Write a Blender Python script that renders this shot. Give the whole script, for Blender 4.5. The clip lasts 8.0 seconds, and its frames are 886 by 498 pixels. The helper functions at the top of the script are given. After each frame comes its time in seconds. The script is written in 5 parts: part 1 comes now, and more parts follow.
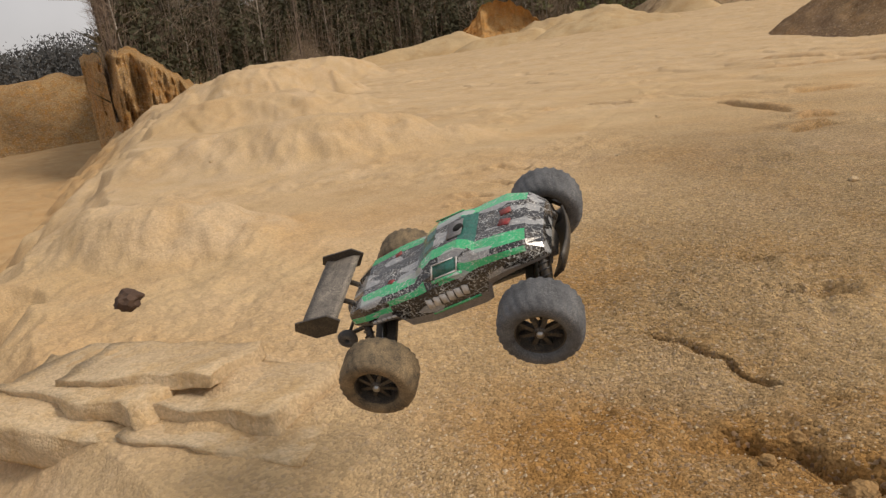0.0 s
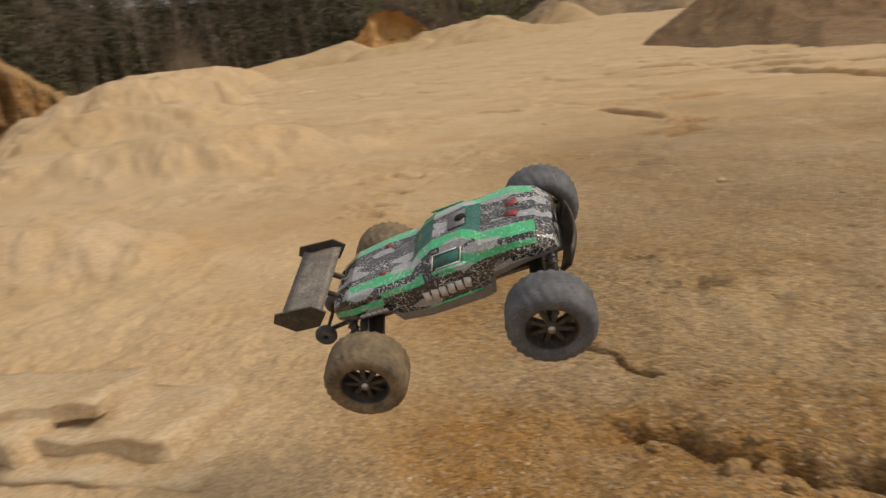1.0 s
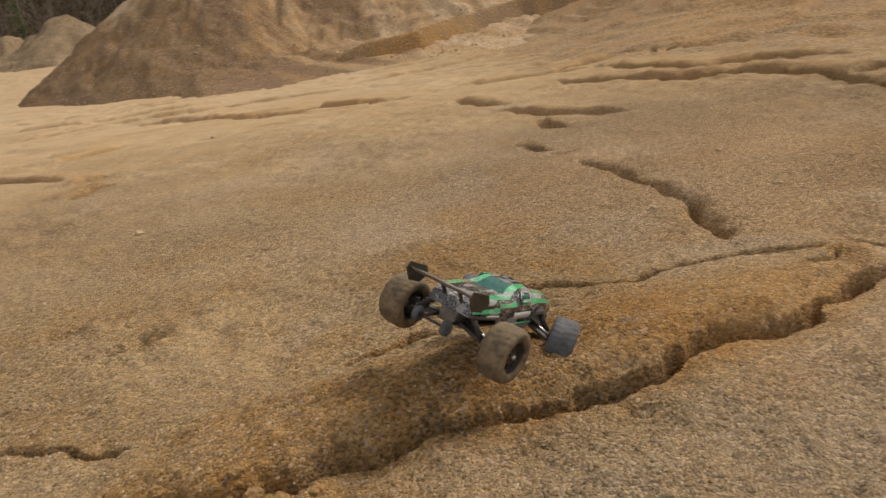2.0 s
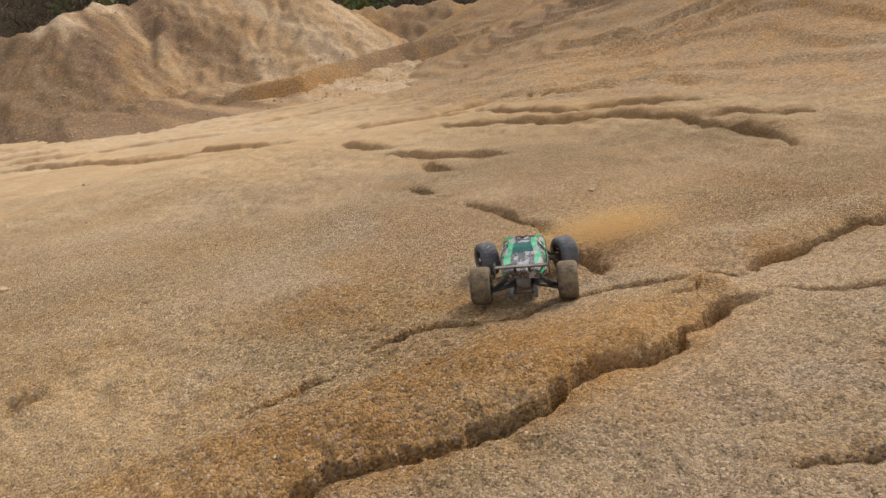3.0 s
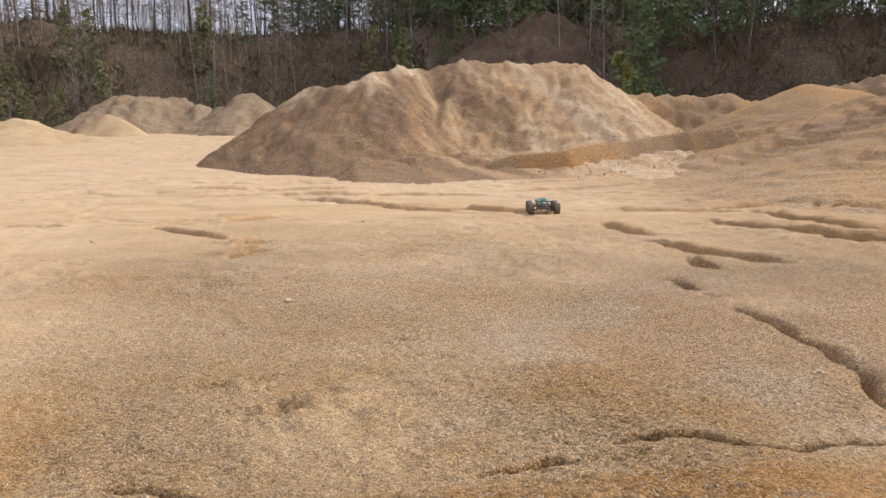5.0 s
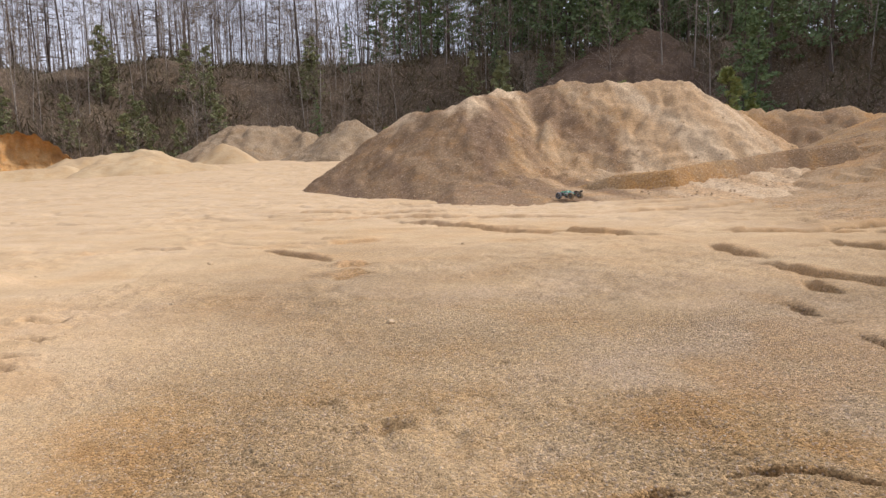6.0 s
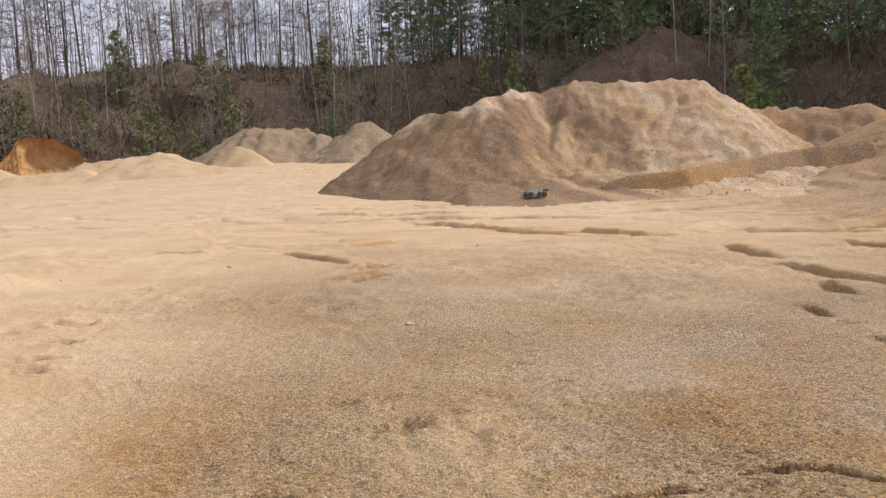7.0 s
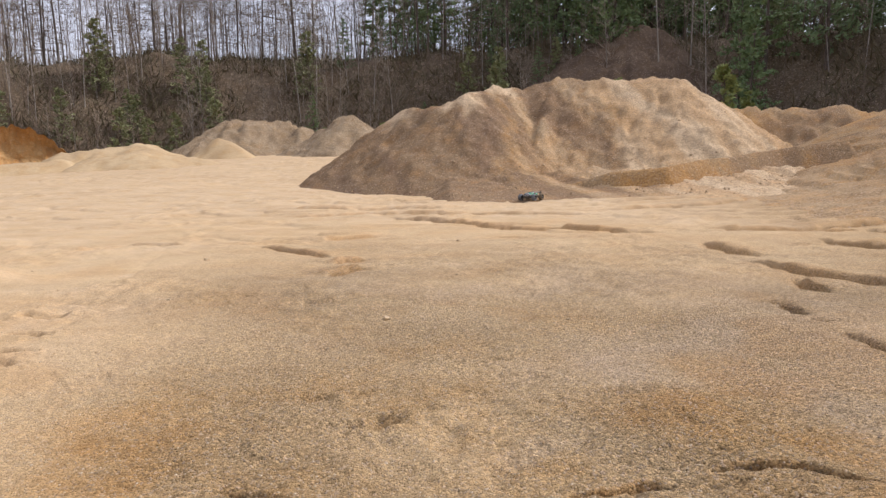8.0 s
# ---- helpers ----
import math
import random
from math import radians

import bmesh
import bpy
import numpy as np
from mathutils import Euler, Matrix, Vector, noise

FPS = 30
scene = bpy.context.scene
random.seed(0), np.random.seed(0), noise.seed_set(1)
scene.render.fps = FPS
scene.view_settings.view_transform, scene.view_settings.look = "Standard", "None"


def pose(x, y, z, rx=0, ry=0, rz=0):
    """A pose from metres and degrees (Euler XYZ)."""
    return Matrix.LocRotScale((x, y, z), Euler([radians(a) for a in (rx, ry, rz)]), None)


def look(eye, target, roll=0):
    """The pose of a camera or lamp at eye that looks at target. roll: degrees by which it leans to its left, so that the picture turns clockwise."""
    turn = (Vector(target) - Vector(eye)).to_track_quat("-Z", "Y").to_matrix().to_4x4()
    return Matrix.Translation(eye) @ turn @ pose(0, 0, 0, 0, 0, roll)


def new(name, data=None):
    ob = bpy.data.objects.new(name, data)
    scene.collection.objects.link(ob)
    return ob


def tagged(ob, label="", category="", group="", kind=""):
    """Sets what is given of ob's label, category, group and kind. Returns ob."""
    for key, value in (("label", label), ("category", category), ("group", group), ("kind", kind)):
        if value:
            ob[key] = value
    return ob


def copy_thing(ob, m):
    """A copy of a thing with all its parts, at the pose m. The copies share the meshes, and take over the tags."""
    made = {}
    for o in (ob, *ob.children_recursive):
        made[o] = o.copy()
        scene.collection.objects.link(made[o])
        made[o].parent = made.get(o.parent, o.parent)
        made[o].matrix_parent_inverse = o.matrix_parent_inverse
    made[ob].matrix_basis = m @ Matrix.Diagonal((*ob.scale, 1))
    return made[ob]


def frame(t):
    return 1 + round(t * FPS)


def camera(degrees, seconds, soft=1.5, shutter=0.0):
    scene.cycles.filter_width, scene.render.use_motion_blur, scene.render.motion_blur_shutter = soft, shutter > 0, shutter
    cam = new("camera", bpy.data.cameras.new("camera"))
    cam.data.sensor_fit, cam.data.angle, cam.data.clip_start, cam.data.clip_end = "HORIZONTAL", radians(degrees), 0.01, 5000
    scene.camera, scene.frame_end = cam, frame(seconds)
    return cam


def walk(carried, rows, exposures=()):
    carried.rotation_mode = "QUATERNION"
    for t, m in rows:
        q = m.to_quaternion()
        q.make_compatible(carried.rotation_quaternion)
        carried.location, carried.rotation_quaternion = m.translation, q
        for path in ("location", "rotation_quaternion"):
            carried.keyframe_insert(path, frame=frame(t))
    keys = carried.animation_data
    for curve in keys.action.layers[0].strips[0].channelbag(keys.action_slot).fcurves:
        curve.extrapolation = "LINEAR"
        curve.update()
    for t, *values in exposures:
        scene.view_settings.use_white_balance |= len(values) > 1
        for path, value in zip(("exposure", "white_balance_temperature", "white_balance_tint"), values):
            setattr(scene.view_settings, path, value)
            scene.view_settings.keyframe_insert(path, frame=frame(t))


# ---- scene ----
cam = camera(64.5, 8.0, soft=1.4, shutter=0.2)
walk(cam, [
    (0.0, pose(0.090, -0.002, 0.966, 73.74, 6.64, 35.53)),
    (0.8, pose(0.090, -0.002, 0.966, 73.74, 6.64, 35.53)),
    (1.0, pose(0.108, -0.014, 0.975, 73.47, 6.52, 26.88)),
    (1.2, pose(0.125, 0.000, 0.971, 73.14, 7.21, 14.63)),
    (1.5, pose(0.128, 0.015, 0.965, 72.51, 7.92, -4.08)),
    (1.8, pose(0.135, 0.014, 0.959, 71.80, 7.95, -14.75)),
    (2.0, pose(0.135, 0.025, 0.955, 71.55, 7.83, -19.53)),
    (2.2, pose(0.122, 0.010, 0.970, 71.09, 7.79, -23.16)),
    (3.3, pose(0.121, -0.023, 0.983, 74.83, 6.40, -29.53)),
    (3.5, pose(0.117, -0.025, 0.982, 75.39, 5.81, -29.61)),
    (4.0, pose(0.086, -0.006, 0.980, 77.24, 3.29, -24.33)),
    (4.5, pose(0.031, 0.034, 0.973, 79.47, 0.59, -13.32)),
    (5.0, pose(0.010, 0.068, 0.974, 81.07, 0.20, -7.76)),
    (5.2, pose(0.005, 0.081, 0.973, 82.02, 0.31, -5.82)),
    (6.5, pose(-0.011, 0.011, 0.996, 83.03, 1.72, 1.42)),
    (7.0, pose(-0.020, -0.030, 1.010, 83.02, 1.78, 1.27)),
    (7.5, pose(-0.011, -0.025, 1.003, 82.66, 1.10, 0.21)),
    (8.0, pose(0.000, 0.000, 1.000, 82.60, 0.99, -0.13)),
], exposures=[(0.0, -0.17, 7100, 13), (0.8, -0.17, 7100, 13), (1.0, -0.27, 7150, 13), (1.5, -0.24, 7100, 13), (2.2, -0.12, 7050, 13), (3.3, 0.25, 6400, 14), (4.5, 0.38, 6200, 16), (5.2, 0.40, 6100, 17), (8.0, 0.36, 6050, 17)])

# ---- light: hazy spring sun from the side, thin bright cloud ----
SUN_EL, SUN_AZ = 44.0, 74.0          # azimuth clockwise from +y
world = bpy.data.worlds.new("sky")
scene.world = world
world.use_nodes = True
wn = world.node_tree
wn.nodes.clear()
sky = wn.nodes.new("ShaderNodeTexSky")
sky.sky_type = "NISHITA"
sky.sun_disc = False
sky.sun_elevation = radians(SUN_EL)
sky.sun_rotation = radians(SUN_AZ)
sky.air_density, sky.dust_density, sky.ozone_density = 1.0, 3.0, 1.0
cover = wn.nodes.new("ShaderNodeMixRGB")      # thin cloud over the blue
cover.inputs["Color2"].default_value = (11.0, 11.2, 11.8, 1)
cloud = wn.nodes.new("ShaderNodeTexNoise")
cloud.inputs["Scale"].default_value, cloud.inputs["Detail"].default_value = 2.2, 6.0
ramp = wn.nodes.new("ShaderNodeMapRange")
ramp.inputs["From Min"].default_value, ramp.inputs["From Max"].default_value = 0.35, 0.65
ramp.inputs["To Min"].default_value, ramp.inputs["To Max"].default_value = 0.5, 0.85
bg = wn.nodes.new("ShaderNodeBackground")
bg.inputs["Strength"].default_value = 0.068
wo = wn.nodes.new("ShaderNodeOutputWorld")
co = wn.nodes.new("ShaderNodeTexCoord")
wn.links.new(co.outputs["Generated"], cloud.inputs["Vector"])
wn.links.new(cloud.outputs["Fac"], ramp.inputs["Value"])
wn.links.new(ramp.outputs["Result"], cover.inputs["Fac"])
wn.links.new(sky.outputs["Color"], cover.inputs["Color1"])
wn.links.new(cover.outputs["Color"], bg.inputs["Color"])
wn.links.new(bg.outputs["Background"], wo.inputs["Surface"])
sun = new("sun", bpy.data.lights.new("sun", "SUN"))
sun.data.energy, sun.data.angle, sun.data.color = 2.55, radians(13.0), (1.0, 0.93, 0.82)
sun.matrix_world = look((math.sin(radians(SUN_AZ)) * 50, math.cos(radians(SUN_AZ)) * 50, math.tan(radians(SUN_EL)) * 50), (0, 0, 0))


# ---- materials ----
def tree_of(name):
    m = bpy.data.materials.new(name)
    m.use_nodes = True
    t = m.node_tree
    return m, t, t.nodes["Principled BSDF"]


def node(t, kind, **inputs):
    n = t.nodes.new(kind)
    for k, v in inputs.items():
        n.inputs[k.replace("_", " ")].default_value = v
    return n


def noise_fac(t, scale, detail=6.0, rough=0.6, coords="Object", stretch=None):
    c = t.nodes.new("ShaderNodeTexCoord")
    n = node(t, "ShaderNodeTexNoise", Scale=scale, Detail=detail, Roughness=rough)
    src = c.outputs[coords]
    if stretch:
        mp = t.nodes.new("ShaderNodeMapping")
        mp.inputs["Scale"].default_value = stretch
        t.links.new(src, mp.inputs["Vector"])
        src = mp.outputs["Vector"]
    t.links.new(src, n.inputs["Vector"])
    return n.outputs["Fac"]


def ramp_of(t, fac, lo, hi, a=0.0, b=1.0):
    r = node(t, "ShaderNodeMapRange", From_Min=lo, From_Max=hi, To_Min=a, To_Max=b)
    t.links.new(fac, r.inputs["Value"])
    return r.outputs["Result"]


def mix(t, fac, a, b, mode="MIX"):
    m = t.nodes.new("ShaderNodeMixRGB")
    m.blend_type = mode
    for sock, v in ((m.inputs["Fac"], fac), (m.inputs["Color1"], a), (m.inputs["Color2"], b)):
        if isinstance(v, (int, float)):
            sock.default_value = v
        elif isinstance(v, tuple):
            sock.default_value = (*v, 1)
        else:
            t.links.new(v, sock)
    return m.outputs["Color"]


def bump(t, bsdf, fac, strength, distance, after=None):
    b = node(t, "ShaderNodeBump", Strength=strength, Distance=distance)
    t.links.new(fac, b.inputs["Height"])
    if after is not None:
        t.links.new(after, b.inputs["Normal"])
    t.links.new(b.outputs["Normal"], bsdf.inputs["Normal"])
    return b.outputs["Normal"]


def soil(name, base, dark, light, ochre, grain=170.0, big=0.35, use_attr=False, rough=0.95, relief=0.004, grit_tone=(0.47, 0.33, 0.23), coarse=0.6, blotch_low=0.15):
    """Sandy soil: grains, blotches of a few decimetres, drifts of metres. coarse: share of gravel, or "attr" to read it from the mesh."""
    m, t, b = tree_of(name)

    def math_of(op, p, q):
        n = t.nodes.new("ShaderNodeMath")
        n.operation = op
        for sock, v in zip(n.inputs, (p, q)):
            if isinstance(v, (int, float)):
                sock.default_value = v
            else:
                t.links.new(v, sock)
        return n.outputs[0]

    if coarse == "attr":
        ca = t.nodes.new("ShaderNodeAttribute")
        ca.attribute_name = "coarse"
        coarse = ca.outputs["Fac"]
    col = mix(t, ramp_of(t, noise_fac(t, big, 5), 0.40, 0.60), base, light)
    col = mix(t, ramp_of(t, noise_fac(t, big * 3.7, 6, 0.65), 0.46, 0.66, 0, 0.8), col, ochre)
    col = mix(t, ramp_of(t, noise_fac(t, 4.0, 6, 0.7), 0.52, 0.78, 0, 0.22), col, dark)
    if use_attr:
        for key, tone in (("ochre", (0.43, 0.225, 0.068)), ("pale", (0.55, 0.413, 0.262)), ("grit", grit_tone), ("brown", (0.33, 0.225, 0.118))):
            a = t.nodes.new("ShaderNodeAttribute")
            a.attribute_name = key
            blotch = math_of("MULTIPLY", a.outputs["Fac"], ramp_of(t, noise_fac(t, 2.6, 7, 0.65), 0.3, 0.62, blotch_low, 1.0))
            col = mix(t, blotch, col, tone)
    c = t.nodes.new("ShaderNodeTexCoord")
    vors = []
    for scale in (grain, grain * 2.3):
        vor = node(t, "ShaderNodeTexVoronoi", Scale=scale)
        t.links.new(c.outputs["Object"], vor.inputs["Vector"])
        vors.append(vor)
    sep = t.nodes.new("ShaderNodeSeparateColor")
    t.links.new(vors[0].outputs["Color"], sep.inputs["Color"])
    # each grain a little lighter or darker, a few of them pinkish or grey
    tone = math_of("ADD", math_of("MULTIPLY", math_of("SUBTRACT", sep.outputs["Red"], 0.5), math_of("MULTIPLY", coarse, 0.95)), 1.0)
    tone = math_of("MULTIPLY", tone, math_of("ADD", math_of("MULTIPLY", math_of("SUBTRACT", noise_fac(t, grain * 0.22, 3, 0.7), 0.5), math_of("MULTIPLY", coarse, 0.25)), 1.0))
    tone = math_of("MULTIPLY", tone, ramp_of(t, noise_fac(t, 1.1, 6, 0.7, stretch=(0.6, 1.3, 1.0)), 0.3, 0.7, 0.90, 1.10))
    pebble = math_of("MULTIPLY", ramp_of(t, sep.outputs["Green"], 0.86, 0.90), math_of("MULTIPLY", coarse, 0.6))
    col = mix(t, pebble, col, (0.50, 0.39, 0.30))
    mult = t.nodes.new("ShaderNodeVectorMath")
    mult.operation = "SCALE"
    t.links.new(col, mult.inputs[0])
    t.links.new(tone, mult.inputs["Scale"])
    t.links.new(mult.outputs["Vector"], b.inputs["Base Color"])
    b.inputs["Roughness"].default_value = rough
    b.inputs["Specular IOR Level"].default_value = 0.15
    after = None
    for h, strength, dist in ((noise_fac(t, 6.0, 8, 0.7), 0.35, 0.02), (noise_fac(t, grain * 0.55, 4, 0.75), 1.0, relief * 1.9), (math_of("SUBTRACT", 1.0, vors[0].outputs["Distance"]), 0.8, relief), (math_of("SUBTRACT", 1.0, vors[1].outputs["Distance"]), 0.45, relief * 0.5)):
        bp = node(t, "ShaderNodeBump", Distance=dist)
        t.links.new(h, bp.inputs["Height"])
        k = math_of("MULTIPLY", coarse, strength)
        t.links.new(k, bp.inputs["Strength"])
        if after is not None:
            t.links.new(after, bp.inputs["Normal"])
        after = bp.outputs["Normal"]
    t.links.new(after, b.inputs["Normal"])
    return m


SAND = soil("sand", (0.47, 0.320, 0.163), (0.29, 0.185, 0.095), (0.54, 0.387, 0.212), (0.47, 0.275, 0.10), use_attr=True, grain=105, relief=0.019, coarse="attr", grit_tone=(0.53, 0.40, 0.265))
# grit_tone also paints the shade on the mound's left flank
MOUND = soil("mound_sand", (0.30, 0.197, 0.103), (0.19, 0.122, 0.066), (0.35, 0.242, 0.131), (0.41, 0.225, 0.08), grain=30, big=0.5, relief=0.04, coarse=0.5, blotch_low=0.8, use_attr=True, grit_tone=(0.19, 0.123, 0.075))
HEAP = soil("heap_sand", (0.44, 0.318, 0.182), (0.32, 0.22, 0.125), (0.50, 0.375, 0.22), (0.42, 0.28, 0.135), grain=30, big=0.4, relief=0.010, coarse=0.25)
GREYHEAP = soil("grey_heap_soil", (0.25, 0.18, 0.108), (0.13, 0.095, 0.06), (0.31, 0.235, 0.15), (0.25, 0.165, 0.085), grain=25, big=0.5, relief=0.02)
LITTER = soil("bank_litter", (0.115, 0.085, 0.056), (0.06, 0.046, 0.032), (0.155, 0.118, 0.078), (0.13, 0.088, 0.05), grain=14, big=0.25, relief=0.06)
CLIFF = soil("ochre_cliff", (0.27, 0.165, 0.075), (0.14, 0.09, 0.055), (0.36, 0.235, 0.11), (0.36, 0.17, 0.04), grain=18, big=0.6, relief=0.04)
EARTH = soil("dark_earth", (0.105, 0.072, 0.050), (0.06, 0.042, 0.032), (0.14, 0.098, 0.068), (0.12, 0.078, 0.045), grain=12, big=0.3, relief=0.1, coarse=0.3)
SLIP = soil("orange_sand", (0.43, 0.235, 0.085), (0.22, 0.12, 0.055), (0.48, 0.30, 0.13), (0.42, 0.20, 0.055), grain=18, big=0.6, relief=0.03, coarse=0.3)
ROCK = soil("pale_sandstone", (0.50, 0.375, 0.235), (0.34, 0.24, 0.14), (0.56, 0.44, 0.29), (0.48, 0.33, 0.17), grain=120, big=2.0, relief=0.006, coarse=0.35)


# ---- vectorised noise for the land ----
def lattice(ix, iy, seed):
    h = (ix.astype(np.int64) * 374761393 + iy.astype(np.int64) * 668265263 + seed * 1442695041) & 0xFFFFFFFF
    h = ((h ^ (h >> 13)) * 1274126177) & 0xFFFFFFFF
    return ((h ^ (h >> 16)) & 0xFFFF) / 65535.0


def vnoise(x, y, scale, seed=0):
    """Smooth value noise in -1..1, with features of the given size in metres."""
    x, y = np.asarray(x) / scale, np.asarray(y) / scale
    ix, iy = np.floor(x), np.floor(y)
    fx, fy = x - ix, y - iy
    fx, fy = fx * fx * (3 - 2 * fx), fy * fy * (3 - 2 * fy)
    a, b = lattice(ix, iy, seed), lattice(ix + 1, iy, seed)
    c, d = lattice(ix, iy + 1, seed), lattice(ix + 1, iy + 1, seed)
    return 2 * ((a * (1 - fx) + b * fx) * (1 - fy) + (c * (1 - fx) + d * fx) * fy) - 1


def fbm(x, y, scale, octaves=4, seed=0):
    v = 0
    for k in range(octaves):
        v = v + vnoise(x, y, scale / 2 ** k, seed + k) * 0.5 ** k
    return v


def smooth(v, lo, hi):
    u = np.clip((v - lo) / (hi - lo), 0, 1)
    return u * u * (3 - 2 * u)


def along(x, y, pts):
    """For a broken line: signed distance (positive on its left), how far along, and its length."""
    best = np.full(x.shape, 1e9)
    sign, where = np.zeros(x.shape), np.zeros(x.shape)
    run = 0.0
    for (x0, y0), (x1, y1) in zip(pts[:-1], pts[1:]):
        dx, dy = x1 - x0, y1 - y0
        n = math.hypot(dx, dy)
        u = np.clip(((x - x0) * dx + (y - y0) * dy) / (n * n), 0, 1)
        d = np.hypot(x - x0 - u * dx, y - y0 - u * dy)
        near = d < best
        best = np.where(near, d, best)
        sign = np.where(near, np.sign(dx * (y - y0) - dy * (x - x0)), sign)
        where = np.where(near, run + u * n, where)
        run += n
    return best * sign, where, run


# Washed-out cracks: points, depth, width of the worn side and of the dark slot at its foot
TRENCHES = [
    ([(-0.34, 1.54), (-0.1, 1.47), (0.14, 1.43)], 0.045, 0.14, 0.02),
    ([(0.03, 1.455), (0.25, 1.455), (0.38, 1.465), (0.53, 1.505), (0.66, 1.505), (0.78, 1.505), (0.98, 1.475), (1.17, 1.505), (1.30, 1.545), (1.42, 1.535), (1.56, 1.505), (1.73, 1.535), (1.84, 1.535), (2.02, 1.595), (2.20, 1.565)], 0.150, 0.30, 0.036),
    ([(2.34, 1.73), (2.40, 1.77), (2.75, 1.79), (3.05, 1.78), (3.38, 1.75), (3.8, 1.68)], 0.11, 0.16, 0.024),
    ([(2.20, 1.62), (2.27, 1.56), (2.30, 1.47), (2.44, 1.39), (2.59, 1.30), (2.9, 1.1)], 0.035, 0.04, 0.010),
    ([(1.3, 0.88), (1.48, 0.81), (1.8, 0.66)], 0.05, 0.06, 0.015),
]
FISSURES = [
    ([(0.34, 1.95), (0.39, 1.99), (0.50, 2.00), (0.60, 2.09), (0.72, 2.10)], 0.065, 0.028, 0.014),
    ([(0.85, 2.17), (0.96, 2.19), (1.15, 2.17), (1.36, 2.01), (1.60, 2.03), (1.83, 1.96), (2.02, 1.81), (2.20, 1.84), (2.32, 1.73)], 0.065, 0.028, 0.014),
    ([(2.08, 1.78), (1.98, 1.70), (1.84, 1.73)], 0.025, 0.03, 0.009),
    ([(-0.74, 2.10), (-0.46, 1.97), (-0.22, 1.81)], 0.03, 0.05, 0.014),
]
TROUGHS = [
    ([(2.27, 3.9), (2.24, 3.40), (2.20, 3.0), (2.11, 2.56), (1.91, 2.13)], 0.12, 0.13, 0.07),
    ([(2.22, 4.74), (2.34, 4.72), (2.31, 4.39), (2.32, 4.25)], 0.08, 0.12, 0.05),
    ([(2.91, 5.67), (2.79, 5.25), (2.86, 5.06)], 0.06, 0.10, 0.05),
    ([(2.85, 6.58), (3.05, 5.84), (3.49, 5.08)], 0.07, 0.14, 0.05),
    ([(2.96, 7.95), (2.92, 7.1), (3.16, 6.85)], 0.07, 0.14, 0.05),
]
MID_RILLS = [
    ([(4.28, 8.38), (4.45, 7.45), (4.78, 6.3), (5.38, 5.77), (5.37, 5.28), (5.16, 4.57), (4.95, 3.7), (4.55, 2.85)], 0.11, 0.22, 0.05),
    ([(5.2, 4.58), (5.52, 4.49), (6.1, 3.9)], 0.07, 0.15, 0.05),
    ([(5.61, 9.29), (5.42, 7.5), (5.6, 6.94), (6.11, 6.58), (6.64, 5.43)], 0.09, 0.20, 0.05),
    ([(4.31, 9.16), (5.36, 9.4), (6.39, 9.72), (6.95, 8.8), (7.98, 7.92), (7.65, 6.4)], 0.12, 0.32, 0.08),
    ([(6.39, 9.72), (7.68, 9.1), (9.37, 9.06)], 0.08, 0.25, 0.06),
    ([(7.47, 8.3), (9.01, 8.47), (10.0, 8.03)], 0.10, 0.25, 0.07),
]
FLOOR_RILLS = [
    ([(-1.01, 12.22), (-0.11, 11.05), (1.11, 10.05), (1.75, 9.75), (2.4, 9.2), (3.0, 8.7)], 0.085, 0.16, 0.05),
    ([(-2.21, 8.38), (-1.74, 7.8), (-1.15, 7.26)], 0.07, 0.12, 0.04),
    ([(-1.05, 6.7), (-0.95, 6.9), (-0.75, 7.0)], 0.06, 0.13, 0.06),
    ([(-0.97, 6.0), (-0.85, 6.25), (-0.7, 6.35)], 0.06, 0.13, 0.06),
    ([(-1.59, 9.12), (-0.86, 9.3)], 0.06, 0.14, 0.05),
    ([(-3.9, 8.55), (-3.1, 8.40)], 0.05, 0.12, 0.04),
    ([(-4.15, 7.89), (-3.77, 8.34)], 0.04, 0.10, 0.04),
    ([(3.4, 9.17), (4.52, 9.25), (5.67, 9.04)], 0.06, 0.16, 0.05),
]
FAR_RILLS = [
    ([(2.82, 12.99), (5.08, 13.45), (6.65, 14.78)], 0.08, 0.25, 0.07),
    ([(1.4, 16.5), (3.66, 16.9), (5.74, 17.43), (8.5, 18.3), (11.64, 18.8)], 0.09, 0.3, 0.08),
    ([(11.65, 13.61), (12.05, 10.64), (13.4, 8.97)], 0.12, 0.4, 0.10),
    ([(6.5, 13.0), (9.0, 12.4), (11.5, 10.6)], 0.10, 0.4, 0.10),
    ([(9.1, 18.9), (12.0, 19.2), (15.5, 18.0)], 0.14, 0.5, 0.12),
    ([(-4.5, 15.0), (-2.0, 14.2), (0.5, 14.0)], 0.06, 0.3, 0.08),
    ([(7.5, 15.6), (10.5, 15.4), (13.6, 13.2)], 0.10, 0.4, 0.10),
    ([(-3.4, 12.6), (-1.2, 13.0), (1.6, 12.2), (3.2, 12.0)], 0.07, 0.22, 0.07),
    ([(-1.5, 19.4), (1.0, 19.0), (3.4, 19.6), (6.0, 19.4)], 0.10, 0.35, 0.12),
    ([(3.2, 14.6), (5.6, 15.4), (8.4, 16.6)], 0.09, 0.3, 0.10),
]
CRACKS = TRENCHES + FISSURES + TROUGHS + MID_RILLS + FLOOR_RILLS + FAR_RILLS
